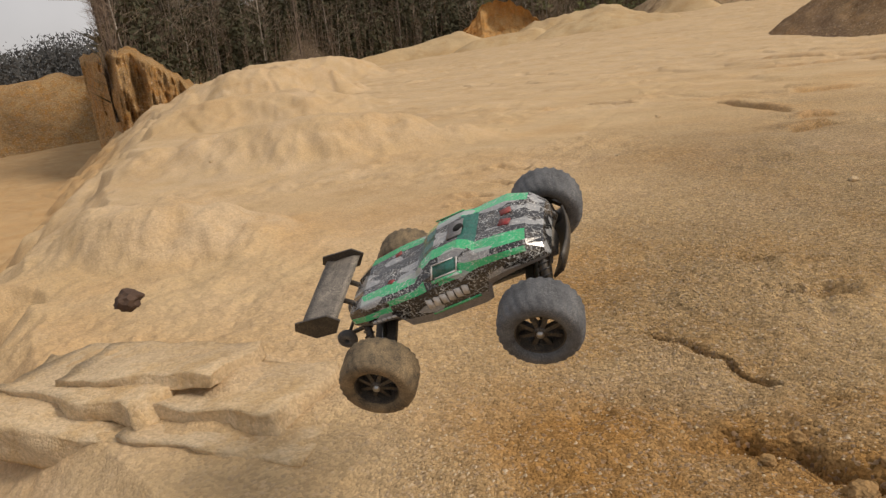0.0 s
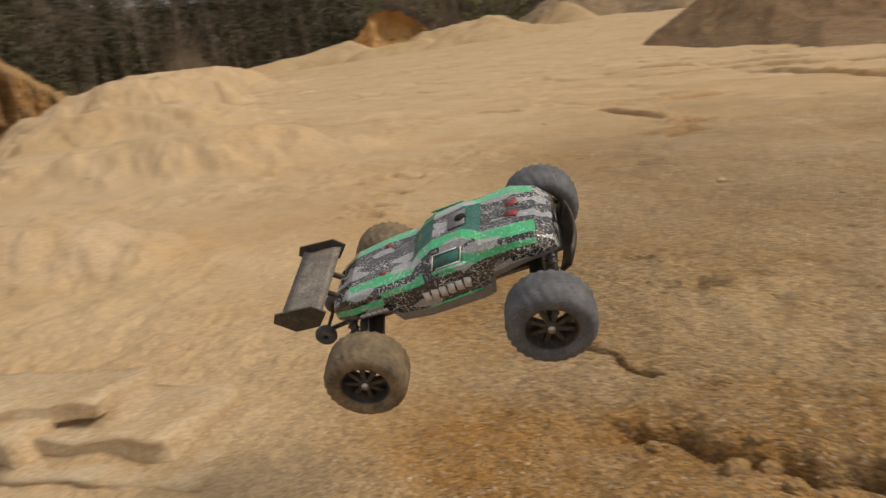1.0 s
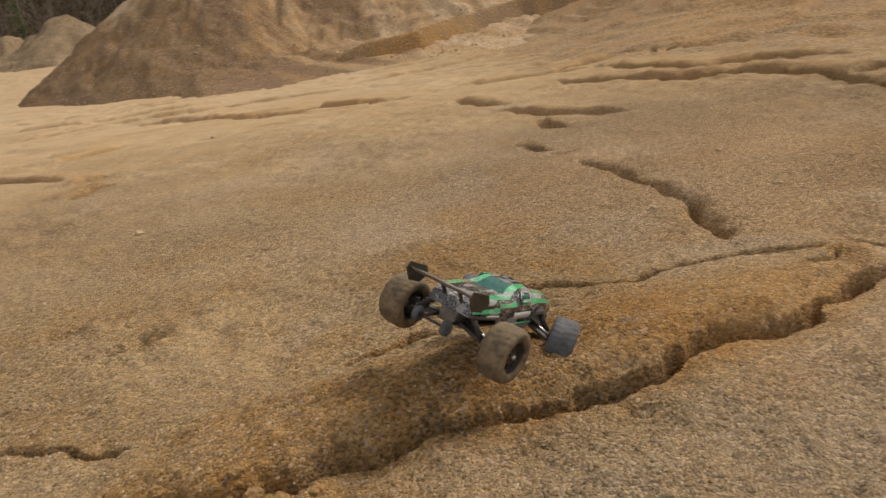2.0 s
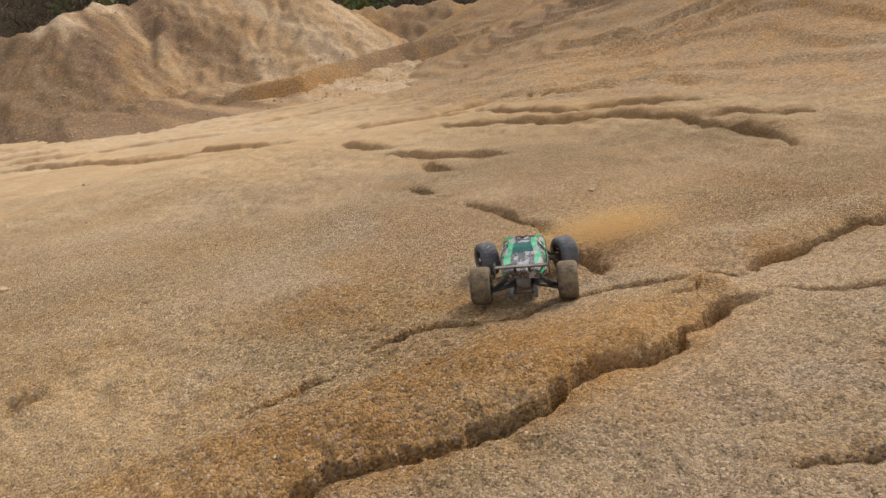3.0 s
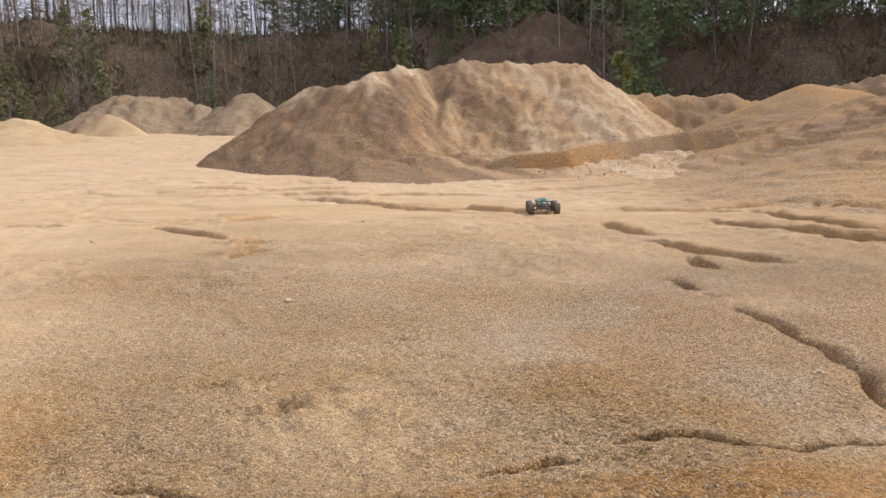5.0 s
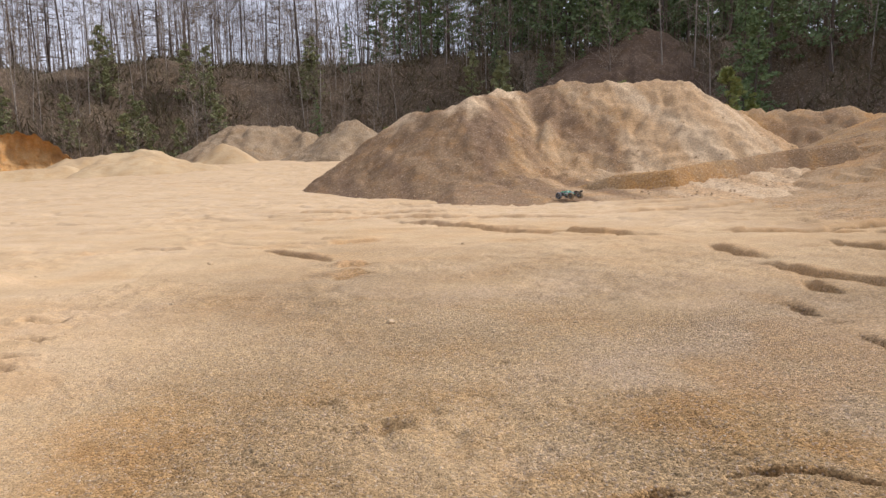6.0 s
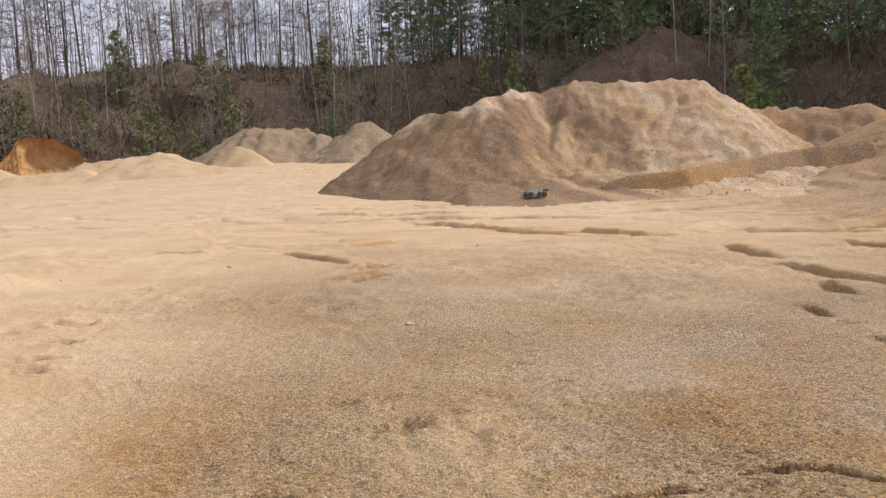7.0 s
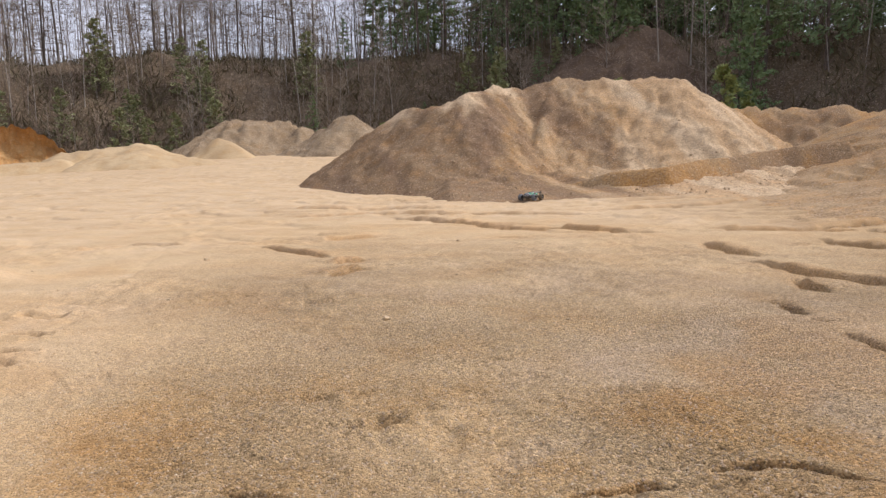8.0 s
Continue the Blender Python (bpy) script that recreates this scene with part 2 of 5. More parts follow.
TRACKS = [([(-0.95, 2.12), (-0.62, 1.90), (-0.35, 1.72), (-0.15, 1.64)], 0.07, 0.9), ([(1.0, 0.95), (1.24, 0.98), (1.53, 1.08), (1.85, 1.10), (2.3, 1.06)], 0.07, 0.8), ([(0.16, 2.16), (0.36, 2.40), (0.63, 2.63)], 0.12, 0.9), ([(-0.73, 6.62), (-0.23, 8.36), (0.54, 9.85)], 0.10, 0.8),
          ([(-0.29, 6.57), (0.04, 7.79), (0.81, 9.35)], 0.10, 0.8), ([(0.15, 6.89), (0.71, 8.22), (1.28, 9.41)], 0.09, 0.7), ([(-1.26, 7.98), (-1.06, 8.49), (-0.56, 9.59)], 0.12, 0.8), ([(-0.95, 5.43), (-0.34, 4.92), (0.49, 4.45), (0.58, 3.86)], 0.05, 0.5)]
OLD_TRACKS = [([(-2.6, 1.9), (-2.84, 2.66), (-2.58, 3.64), (-2.75, 5.78), (-3.2, 8.0)], 0.09, 0.8),
          ([(-2.23, 1.29), (-2.61, 2.60), (-2.35, 3.82), (-2.4, 5.6)], 0.06, 0.6), ([(-9.0, 12.5), (-5.5, 11.2), (-2.5, 10.6), (0.5, 11.2)], 0.45, 0.9), ([(-7.5, 15.5), (-4.0, 15.8), (0.0, 16.6)], 0.5, 0.9), ([(-12.0, 15.0), (-9.51, 17.3), (-11.0, 25.0), (-12.0, 34.0)], 1.6, 0.9), ([(2.4, 3.9), (2.36, 3.1), (2.1, 2.5)], 0.10, 0.7)]
EDGE = [(-2.0, -60.0), (-0.9, -1.2), (-0.7, 0.1), (-1.3, 0.72), (-2.6, 0.95), (-3.9, 1.40), (-4.9, 2.18), (-6.3, 3.2), (-10.6, 6.4), (-18.1, 11.6), (-24.0, 15.0), (-30.0, 19.0), (-60.0, 46.0), (-90.0, 72.0)]


def land(x, y):
    """Height of the pit floor, with its soil: ochre, pale and gritty shares, some light and shade painted into the last
    two.
    """
    r = np.hypot(x, y)
    far = smooth(r, 6, 25)
    z = 0.018 * fbm(x, y, 1.3, 4, 3) + 0.05 * far * fbm(x, y, 5.0, 4, 9) + 0.015 * fbm(x, y, 0.16, 4, 21) * (0.35 + smooth(fbm(x, y, 1.7, 3, 22), -0.2, 0.6))
    z = z + 0.0035 * vnoise(x, y, 0.026, 31) * smooth(6 - r, 0, 3)
    scuffed = smooth(fbm(x, y, 0.8, 3, 33), -0.25, 0.35) * smooth(5.5 - r, 0, 2.5)
    z = z - 0.009 * scuffed * np.abs(fbm(x + 0.4 * y, y * 0.6 - 0.3 * x, 0.085, 3, 34)) - 0.006 * scuffed * smooth(fbm(x, y, 0.13, 3, 35), 0.35, 0.7)
    # low flow terraces on the far floor
    flow = fbm(x * 0.35, y, 2.4, 4, 40)
    z = z + 0.03 * smooth(r, 7, 14) * np.abs(flow)
    q = 4.6 * fbm(x * 0.40 - 0.12 * y, y + 0.1 * x, 5.5, 5, 47)
    step = np.floor(q) + smooth(q - np.floor(q), 0.86, 0.98)
    z = z + 0.062 * (step - q) * smooth(r, 6.5, 11) * smooth(60 - r, 0, 20) * (0.6 + 0.6 * vnoise(x, y, 2.0, 48))
    ochre = np.zeros(x.shape)
    pale = (0.50 + 0.45 * smooth(fbm(x * 0.5, y, 4.0, 5, 55), -0.3, 0.4)) * smooth(r, 1.5, 6.5) * (1 - 0.8 * smooth(x - 0.3 * y, 1.2, 3.5))
    pale = np.maximum(pale, smooth(r, 10, 16) * smooth(-x, -2, 3))
    grit = 0.9 * smooth(8 - r, 0, 5.0) * smooth(fbm(x, y, 1.1, 4, 60), -0.6, 0.4) * smooth(x + 0.15 * y, -1.6, 0.2)
    # left side paler, partly to paint in the brighter light there
    pale = np.maximum(pale, 0.85 * smooth(-x - 0.1 * y, 0.4, 1.9) * (0.75 + 0.35 * fbm(x, y, 1.2, 3, 61)))
    # fine rills that wander over the far floor
    wander = fbm(x * 0.30 - 0.10 * y + 0.3 * vnoise(x, y, 1.0, 45), y + 0.08 * x, 3.4, 4, 43)
    rill = (1 - smooth(np.abs(wander), 0.0, 0.055)) * smooth(r, 6.5, 10) * smooth(70 - r, 0, 20) * smooth(vnoise(x, y, 2.6, 46), -0.35, 0.15)
    z = z - (0.05 + 0.04 * smooth(r, 10, 20)) * rill
    # more grit, less pale along the rills, standing in for their shade
    grit = np.maximum(grit, 0.9 * rill)
    pale = pale * (1 - 0.8 * rill)
    for pts, deep, wide, sharp in CRACKS:
        deep = deep * (1.45 if np.hypot(*pts[0]) > 5.6 else 1.0)
        xs, ys = [p[0] for p in pts], [p[1] for p in pts]
        box = (x > min(xs) - 1) & (x < max(xs) + 1) & (y > min(ys) - 1) & (y < max(ys) + 1)
        if not box.any():
            continue
        px, py = x[box], y[box]
        k = min(1.0, wide / 0.1)
        jx, jy = 0.028 * k * fbm(px, py, 0.10 * k + 0.04, 3, 70), 0.028 * k * fbm(px, py, 0.10 * k + 0.04, 3, 80)
        if wide > 0.15 and px.size and np.hypot(*pts[0]) > 4:
            jx, jy = jx + 0.10 * fbm(px, py, 0.7, 3, 71), jy + 0.10 * fbm(px, py, 0.7, 3, 81)
        mid = pts[len(pts) // 2]
        end = pts[-1]
        if (pts[0][1] - end[1]) * mid[0] + (end[0] - pts[0][0]) * mid[1] < 0:
            pts = pts[::-1]                       # the high side is turned away from the camera, to fit its view
        s, u, n = along(px + jx, py + jy, pts)
        taper = smooth(np.minimum(u, n - u), -0.02, 0.2 * n if np.hypot(*mid) > 5.6 else min(0.2, 0.25 * n)) * (0.95 + 0.3 * fbm(px, py, 0.35, 2, 90))
        past_end = np.minimum(u, n - u) <= 0.0
        rag = 0.85 + 0.4 * vnoise(px, py, 0.22, 95)
        worn = 0.25 * np.clip(1 - s / (wide * rag), 0, 1) ** 1.7
        wall = 0.42 * np.clip(1 - s / ((0.16 * wide + 0.004) * (1 + 0.35 * vnoise(px, py, 0.07, 96))), 0, 1)
        near_side = 0.52 * np.clip(1 + s / (wide * 2.2), 0, 1) ** 1.5
        slot = (1.45 - near_side) * np.clip(1 + (s + sharp) / (0.3 * sharp), 0, 1)
        cutting = np.where(s > 0, worn + wall, near_side + slot) * deep * taper
        if sharp >= 0.07 and wide < 0.2:          # a soft trough scooped by spinning wheels
            cutting = deep * taper * (0.9 * np.exp(-(s / np.where(s > 0, 0.052, 0.030)) ** 2) + 0.5 * np.clip(1 - np.abs(s + 0.005) / 0.035, 0, 1))
        if wide >= 0.12 and sharp < 0.045 and np.hypot(*mid) < 4:      # a scarp: raised worn lip, steep wall, dark slot at its foot
            k = min(1.0, deep / 0.12)
            sag = sharp * (0.75 + 0.7 * vnoise(px, py, 0.16, 97)) + 0.004
            up = 0.062 * k * smooth(s, 0.0, 0.15 * rag) * smooth(0.62 - s, 0, 0.5)
            face = 0.030 * np.clip(1 + 0.6 * fbm(px, py, 0.05, 3, 98), 0.3, 2.0)
            cutting = np.where(s > 0, deep * (1 - smooth(s, 0.0, face)) - up, deep * smooth(s, -sag - 0.006, -sag) + 0.022 * k * smooth(s, -0.16, -sag)) * taper
        if np.hypot(*mid) > 5.6:                                        # far rills: a small step with a dark slot under it
            sag = sharp * (0.55 + 0.4 * vnoise(px, py, 0.5, 97)) + 0.008
            up = 0.40 * deep * smooth(s, 0.0, 0.6 * wide) * smooth(3.2 * wide - s, 0, 2.4 * wide)
            face = (0.03 + 0.2 * sharp) * np.clip(1 + 0.6 * fbm(px, py, 0.3, 3, 98), 0.3, 2.0)
            cutting = np.where(s > 0, deep * (1 - smooth(s, 0.0, face)) - up, deep * smooth(s, -sag - 0.02, -sag) + 0.10 * deep * smooth(s, -1.5 * wide, -sag)) * taper
        cutting = np.where(past_end, cutting * np.clip(1 - np.abs(s) / (sharp * 2), 0, 1), cutting)
        z[box] -= cutting
        ochre[box] = np.maximum(ochre[box], smooth(np.where(s > 0, 1 - s / (wide * 1.8), 1 + s / (sharp * 4)), 0.1, 0.9) * taper * min(1, deep / 0.09))
    # footprints and scuffs
    for cx, cy, ax, ay, deep in ((-2.34, 3.64, 0.13, 0.06, 0.05), (-2.43, 4.01, 0.13, 0.05, 0.05), (-2.64, 4.54, 0.14, 0.06, 0.05), (-2.26, 3.43, 0.12, 0.06, 0.04), (-0.55, 2.9, 0.1, 0.05, 0.02), (-0.24, 2.63, 0.12, 0.07, 0.02),
                                 (0.27, 3.46, 0.1, 0.04, 0.02), (0.76, 2.91, 0.1, 0.05, 0.025), (-0.29, 2.63, 0.2, 0.05, 0.02), (-0.10, 2.76, 0.15, 0.05, 0.02), (0.37, 3.16, 0.12, 0.05, 0.02), (2.28, 4.1, 0.08, 0.05, 0.03)):
        d = np.hypot((x - cx) / ax, (y - cy) / ay) + 0.4 * fbm(x, y, 0.09, 3, 97)
        z = z - deep * smooth(1.2 - d, 0, 0.7) + 0.25 * deep * smooth(0.5 - np.abs(d - 1.5), 0, 0.5)
    # old tyre tracks, pale and slightly pressed in
    for pts, wide, p in TRACKS + OLD_TRACKS:
        s, u, n = along(x + 0.03 * fbm(x, y, 0.5, 2, 98), y, pts)
        m = smooth(np.minimum(u, n - u), 0.0, 0.25 * n) * smooth(wide - np.abs(s), 0, wide * 0.6)
        pale = np.maximum(pale, p * m * (0.7 + 0.5 * vnoise(x, y, 0.12, 99)))
        z = z - 0.006 * m
    # the floor breaks off on one side into a lower pit
    s, u, n = along(x, y, EDGE)
    s = s + 0.25 * fbm(x, y, 0.9, 4, 101) * smooth(r, 1.5, 5)
    lower = np.minimum(2.6, np.maximum(0, s - 0.02) * 0.72)
    z = z - lower * smooth(np.abs(n - u), 0.0, 3.0)
    pale = pale * (1 - 0.65 * smooth(lower, 0.3, 1.2))
    ochre = np.maximum(ochre, 0.65 * smooth(lower, 0.5, 1.6))
    # pale sand humps near that edge
    for cx, cy, ax, ay, turn, h, p in ((-5.7, 5.1, 1.9, 0.75, 35, 0.40, 0.9), (-3.75, 2.3, 0.9, 0.45, 20, 0.24, 1.0), (-10.6, 8.8, 2.4, 1.2, 35, 0.5, 0.5),
                                       (-15.5, 13.2, 2.4, 1.5, 40, 0.95, 0.3), (-20.5, 18.6, 4.0, 1.6, 50, 1.0, 0.3), (-1.95, 1.12, 0.62, 0.22, 12, 0.10, 0.9)):
        c, q = math.cos(radians(turn)), math.sin(radians(turn))
        a, b = ((x - cx) * c + (y - cy) * q) / ax, (-(x - cx) * q + (y - cy) * c) / ay
        d = np.hypot(a, b) + 0.16 * fbm(x, y, 0.5 * ay + 0.2, 4, 110)
        z = z + h * smooth(1.25 - d, 0, 1)
        pale = np.maximum(pale, p * smooth(1.35 - d, 0, 0.5))
    # ochre earth round the trench, and a few drifts
    ochre = np.maximum(ochre, 0.95 * smooth(0.95 - np.hypot((x - 0.95) / 1.7, (y - 1.62) / 0.42), 0, 0.5))
    ochre = np.maximum(ochre, 0.95 * smooth(0.95 - np.hypot((x + 0.3) / 1.0, (y - 1.35) / 0.40), 0, 0.5))
    ochre = np.maximum(ochre, 0.6 * smooth(0.9 - np.hypot((x - 2.6) / 0.7, (y - 2.6) / 0.9), 0, 0.7))
    ochre = np.maximum(ochre, 0.7 * smooth(fbm(x, y, 1.3, 4, 130), 0.15, 0.6) * smooth(7 - r, 0, 3))
    ochre = np.maximum(ochre, 0.7 * smooth(0.9 - np.hypot((x - 0.85) / 0.5, (y - 2.7) / 0.45), 0, 0.7))
    ochre = np.maximum(ochre, 0.6 * smooth(0.9 - np.hypot((x - 2.25) / 0.25, (y - 4.9) / 0.4), 0, 0.7))
    grit = grit * (1 - 0.9 * ochre)
    # a long swell that carries the whole floor up towards the far bank on one side
    z = z + 0.6 * smooth(x - 0.35 * y, 8.0, 20.0) * smooth(r, 12, 24)
    z = z + 0.3 * smooth(x, 2.0, 10.0) * smooth(y + 0.2 * x, 20, 27)
    # and a gentle rise of the haul road between the heaps
    z = z + 0.055 * 2.0 * np.log1p(np.exp(np.clip((y - 21.0) / 2.0, -30, 14))) * smooth(5.0 - x, 0, 5) * (0.6 + 0.4 * smooth(x, -26, -14))
    return z, np.clip(ochre, 0, 1), np.clip(pale, 0, 1), np.clip(grit, 0, 1)


def gravel_share(x, y):
    """Where the floor is gravelly (1) and where it is smooth washed sand (0)."""
    r = np.hypot(x, y)
    c = smooth(11.0 - r, 0, 7) * smooth(x + 0.25 * y + 0.35 * fbm(x, y, 1.4, 3, 140), -1.9, 0.3)
    return 0.26 + 0.74 * c * (0.75 + 0.25 * vnoise(x, y, 0.8, 141))


def sheet(name, X, Y, Z, material, attrs=(), wrap=False, parent=None):
    """A grid mesh from equal arrays, smooth, with point attributes."""
    rows, cols = X.shape
    me = bpy.data.meshes.new(name)
    co = np.stack([X, Y, Z], -1).reshape(-1, 3).astype(np.float32)
    i = np.arange(rows * cols).reshape(rows, cols)
    if wrap:
        i = np.concatenate([i, i[:, :1]], 1)
    q = np.stack([i[:-1, :-1], i[1:, :-1], i[1:, 1:], i[:-1, 1:]], -1).reshape(-1, 4)
    me.vertices.add(len(co))
    me.vertices.foreach_set("co", co.ravel())
    me.loops.add(q.size)
    me.loops.foreach_set("vertex_index", q.ravel().astype(np.int32))
    me.polygons.add(len(q))
    me.polygons.foreach_set("loop_start", np.arange(0, q.size, 4, dtype=np.int32))
    me.polygons.foreach_set("use_smooth", np.ones(len(q), dtype=bool))
    for key, values in attrs:
        a = me.attributes.new(key, "FLOAT", "POINT")
        a.data.foreach_set("value", values.ravel().astype(np.float32))
    me.update(calc_edges=True)
    me.validate()
    me.materials.append(material)
    ob = new(name, me)
    ob.parent = parent
    return ob


def build_ground():
    """One sheet from underfoot to the horizon, finer where it lies near."""
    az = np.radians(np.concatenate([np.linspace(-74, 64, 880), np.linspace(64, 286, 100)[1:-1]]))
    rad = np.concatenate([[0.02, 0.3, 0.6, 0.8, 0.9], np.linspace(1.0, 2.5, 270), np.geomspace(2.5, 30, 600)[1:], np.geomspace(30, 110, 130)[1:], np.geomspace(110, 900, 16)[1:]])
    A, R = np.meshgrid(az, rad)
    X, Y = 0.1 + R * np.sin(A), R * np.cos(A)
    Z, ochre, pale, grit = land(X, Y)
    Z = np.where(R > 100, Z * np.clip(1 - (R - 100) / 60, 0, 1), Z)
    ob = sheet("ground", X, Y, Z, SAND, (("ochre", ochre), ("pale", pale), ("grit", grit), ("coarse", gravel_share(X, Y)), ("brown", 0.75 * smooth(X - 0.12 * Y, 1.0, 4.5) * smooth(R, 3.0, 6.0))), wrap=True)
    return tagged(ob, "tan sand and fine gravel floor with washed-out cracks", "ground", kind="structure")


build_ground()


# ---- mounds and banks ----
def ridge_land(x, y, crest, slope, rough=0.25, seed=0, crown=0.35, flutes=0.0, skirt=0.0, spurs=()):
    """Heights of a tipped heap: a crest line of (x, y, height) whose sides fall at the given slope, scored by runnels."""
    h, away, where = np.full(x.shape, -9.0), np.zeros(x.shape), np.zeros(x.shape)
    run = 0.0
    for (x0, y0, h0), (x1, y1, h1) in list(zip(crest[:-1], crest[1:])) + list(spurs):
        dx, dy = x1 - x0, y1 - y0
        n = math.hypot(dx, dy)
        u = np.clip(((x - x0) * dx + (y - y0) * dy) / (n * n), 0, 1)
        d = np.hypot(x - x0 - u * dx, y - y0 - u * dy)
        bearing = np.arctan2(y - y0 - u * dy, x - x0 - u * dx)
        top = h0 + u * (h1 - h0)
        d2 = np.sqrt(d * d + crown * crown) - crown
        hh = top - slope * d2
        if skirt:                              # washed-out toe
            hh = np.maximum(hh, 0.17 * top - skirt * (d2 - 0.83 * top / slope) - 0.55 * np.clip(0.2 - x, 0, 9))
        near = hh > h
        away = np.where(near, d, away)
        where = np.where(near, run + u * n + 1.2 * bearing, where)
        h = np.maximum(h, hh)
        run += n
    h = h + rough * fbm(x, y, 2.2, 5, seed) * smooth(h, -0.5, 1.5)
    if flutes:
        w = where + 0.35 * fbm(x, y, 1.3, 3, seed + 30)
        groove = 0.50 * np.abs(vnoise(w, away * 0.10, 1.6, seed + 31)) + 0.40 * np.abs(vnoise(w, away * 0.14, 0.6, seed + 32)) + 0.25 * np.abs(vnoise(w, away * 0.22, 0.25, seed + 33))
        body = smooth(h, 0.05, 0.9) * smooth(away, 0.0, 1.1)
        h = h - flutes * (0.45 - groove) * body
        h = h + (0.04 + flutes * 0.2) * fbm(x, y, 0.40, 4, seed + 34) * smooth(h, 0.0, 0.5)
    return h


def heap(name, crest, slope, margin, step, material, label, category="sand heap", rough=0.25, seed=0, crown=0.35, gullies=0.0, kind="", attrs=False, foot=0.0, flutes=0.0, skirt=0.0, spurs=(), bottom=-0.6):
    xs, ys = [c[0] for c in crest], [c[1] for c in crest]
    gx = np.arange(min(xs) - margin, max(xs) + margin + step, step)
    gy = np.arange(min(ys) - margin, max(ys) + margin + step, step)
    X, Y = np.meshgrid(gx, gy)
    warp = 0.5 * gullies
    Z = ridge_land(X + warp * fbm(X, Y, 2.5, 3, seed + 5), Y + warp * fbm(X, Y, 2.5, 3, seed + 6), crest, slope, rough, seed, crown, flutes, skirt, spurs)
    if gullies and not flutes:
        Z = Z - gullies * 0.35 * np.abs(fbm(X, Y * 0.35, 1.5, 3, seed + 7)) * smooth(Z, 0.0, 1.2)
    if foot:                                   # runs out softly into the floor, with small washed steps
        L, soil_o, soil_p, soil_g = land(X, Y)
        q = 3.4 * Z + 1.6 * fbm(X, Y, 4.0, 4, seed + 14)
        Z = Z + 0.22 * (np.floor(q) + smooth(q - np.floor(q), 0.88, 0.99) - q) * (0.6 + 0.6 * vnoise(X, Y, 2.0, seed + 15))
        D = Z - L
        Z = L + 0.5 * (D + np.sqrt(D * D + foot * foot)) - 0.2 * foot
        edge = np.minimum(np.minimum(X - gx[0], gx[-1] - X), np.minimum(Y - gy[0], gy[-1] - Y))
        Z = np.where((D < 0) & (edge < 1.5), Z - 0.25 * foot * smooth(1.5 - edge, 0, 1.5), Z)
    Z = np.maximum(Z, bottom)
    at = ()
    if attrs:
        o = smooth(fbm(X, Y, 3.0, 4, seed + 11), 0.0, 0.6)
        g = smooth(fbm(X, Y * 0.4, 1.6, 4, seed + 12), 0.1, 0.6)
        at = (("ochre", o * 0.55), ("pale", 0.35 * smooth(Z, 2.2, 3.6)), ("grit", g * 0.6))
        if foot:
            at = (("ochre", o * 0.3), ("pale", np.maximum(0.2 * (1 - smooth(D + 0.25 * fbm(X, Y * 0.6, 2.5, 4, seed + 17), -0.1, 0.8)), 0.08 * smooth(fbm(X, Y, 3.0, 4, seed + 18), 0.0, 0.5))), ("grit", (0.25 + g * 0.5) * smooth(D, 0.3, 1.5)))
        if name == "sand_mound":               # damp brown flank with painted shade, rubbly grey-brown middle, dry ochre face painted lit, pale crest
            ragged = X + 0.45 * fbm(X, Y, 1.6, 4, seed + 13)
            damp_shade = smooth(2.0 - ragged, 0, 0.5)
            middle = smooth(ragged, 1.7, 2.3) * smooth(5.6 - ragged, 0, 0.7)
            dry_lit = smooth(ragged, 5.0, 5.7) * smooth(11.0 - ragged, 0, 1.5)
            streak = smooth(fbm(X * 1.6 + 0.5 * Y, Y * 0.25, 1.0, 4, seed + 16), -0.5, 0.5)
            at = (("ochre", np.maximum(0.55 * dry_lit * streak, 0.25 * o * (1 - damp_shade))), ("pale", np.maximum(0.9 * dry_lit * (1 - 0.45 * streak), 0.35 * middle * streak)), ("grit", damp_shade * (0.95 - 0.35 * streak) + middle * 0.75 * (1 - streak)))
            for cx, cy in ((-1.28, 24.2), (0.76, 22.9), (1.85, 24.6)):        # dry pale tips
                tip = smooth(1.0 - np.hypot(X - cx, Y - cy) + 0.3 * fbm(X, Y, 0.5, 3, seed + 19), 0, 0.6)
                at = (at[0], ("pale", np.maximum(at[1][1], tip)), ("grit", at[2][1] * (1 - tip)))
    ob = sheet(name, X, Y, Z, material, at)
    return tagged(ob, label, category, kind=kind)


MOUND_OB = heap("sand_mound", [(-1.76, 24.3, 2.1), (-1.28, 24.2, 2.64), (-0.16, 22.9, 2.62), (0.76, 22.9, 2.96), (1.85, 24.6, 3.38), (2.85, 25.2, 3.28), (4.1, 25.2, 3.75), (5.0, 24.8, 3.6), (6.2, 24.6, 3.6), (7.8, 24.0, 3.6), (9.0, 24.2, 3.0), (10.4, 25.0, 2.2)],
     0.72, 9.0, 0.075, MOUND, "large tipped mound of ochre-brown sand with gullied flanks", "sand mound", rough=0.10, seed=210, gullies=0.12, attrs=True, crown=0.10, flutes=0.27, skirt=0.13,
     spurs=(((4.1, 25.2, 3.7), (2.3, 20.0, 0.35)), ((6.2, 24.6, 3.55), (5.3, 19.9, 0.35)), ((0.76, 22.9, 2.9), (-0.6, 19.3, 0.15)), ((-1.28, 24.2, 2.6), (-2.5, 20.9, 0.15)), ((1.85, 24.6, 3.3), (0.9, 20.6, 0.4)), ((8.4, 24.1, 3.3), (8.6, 20.8, 0.5))))
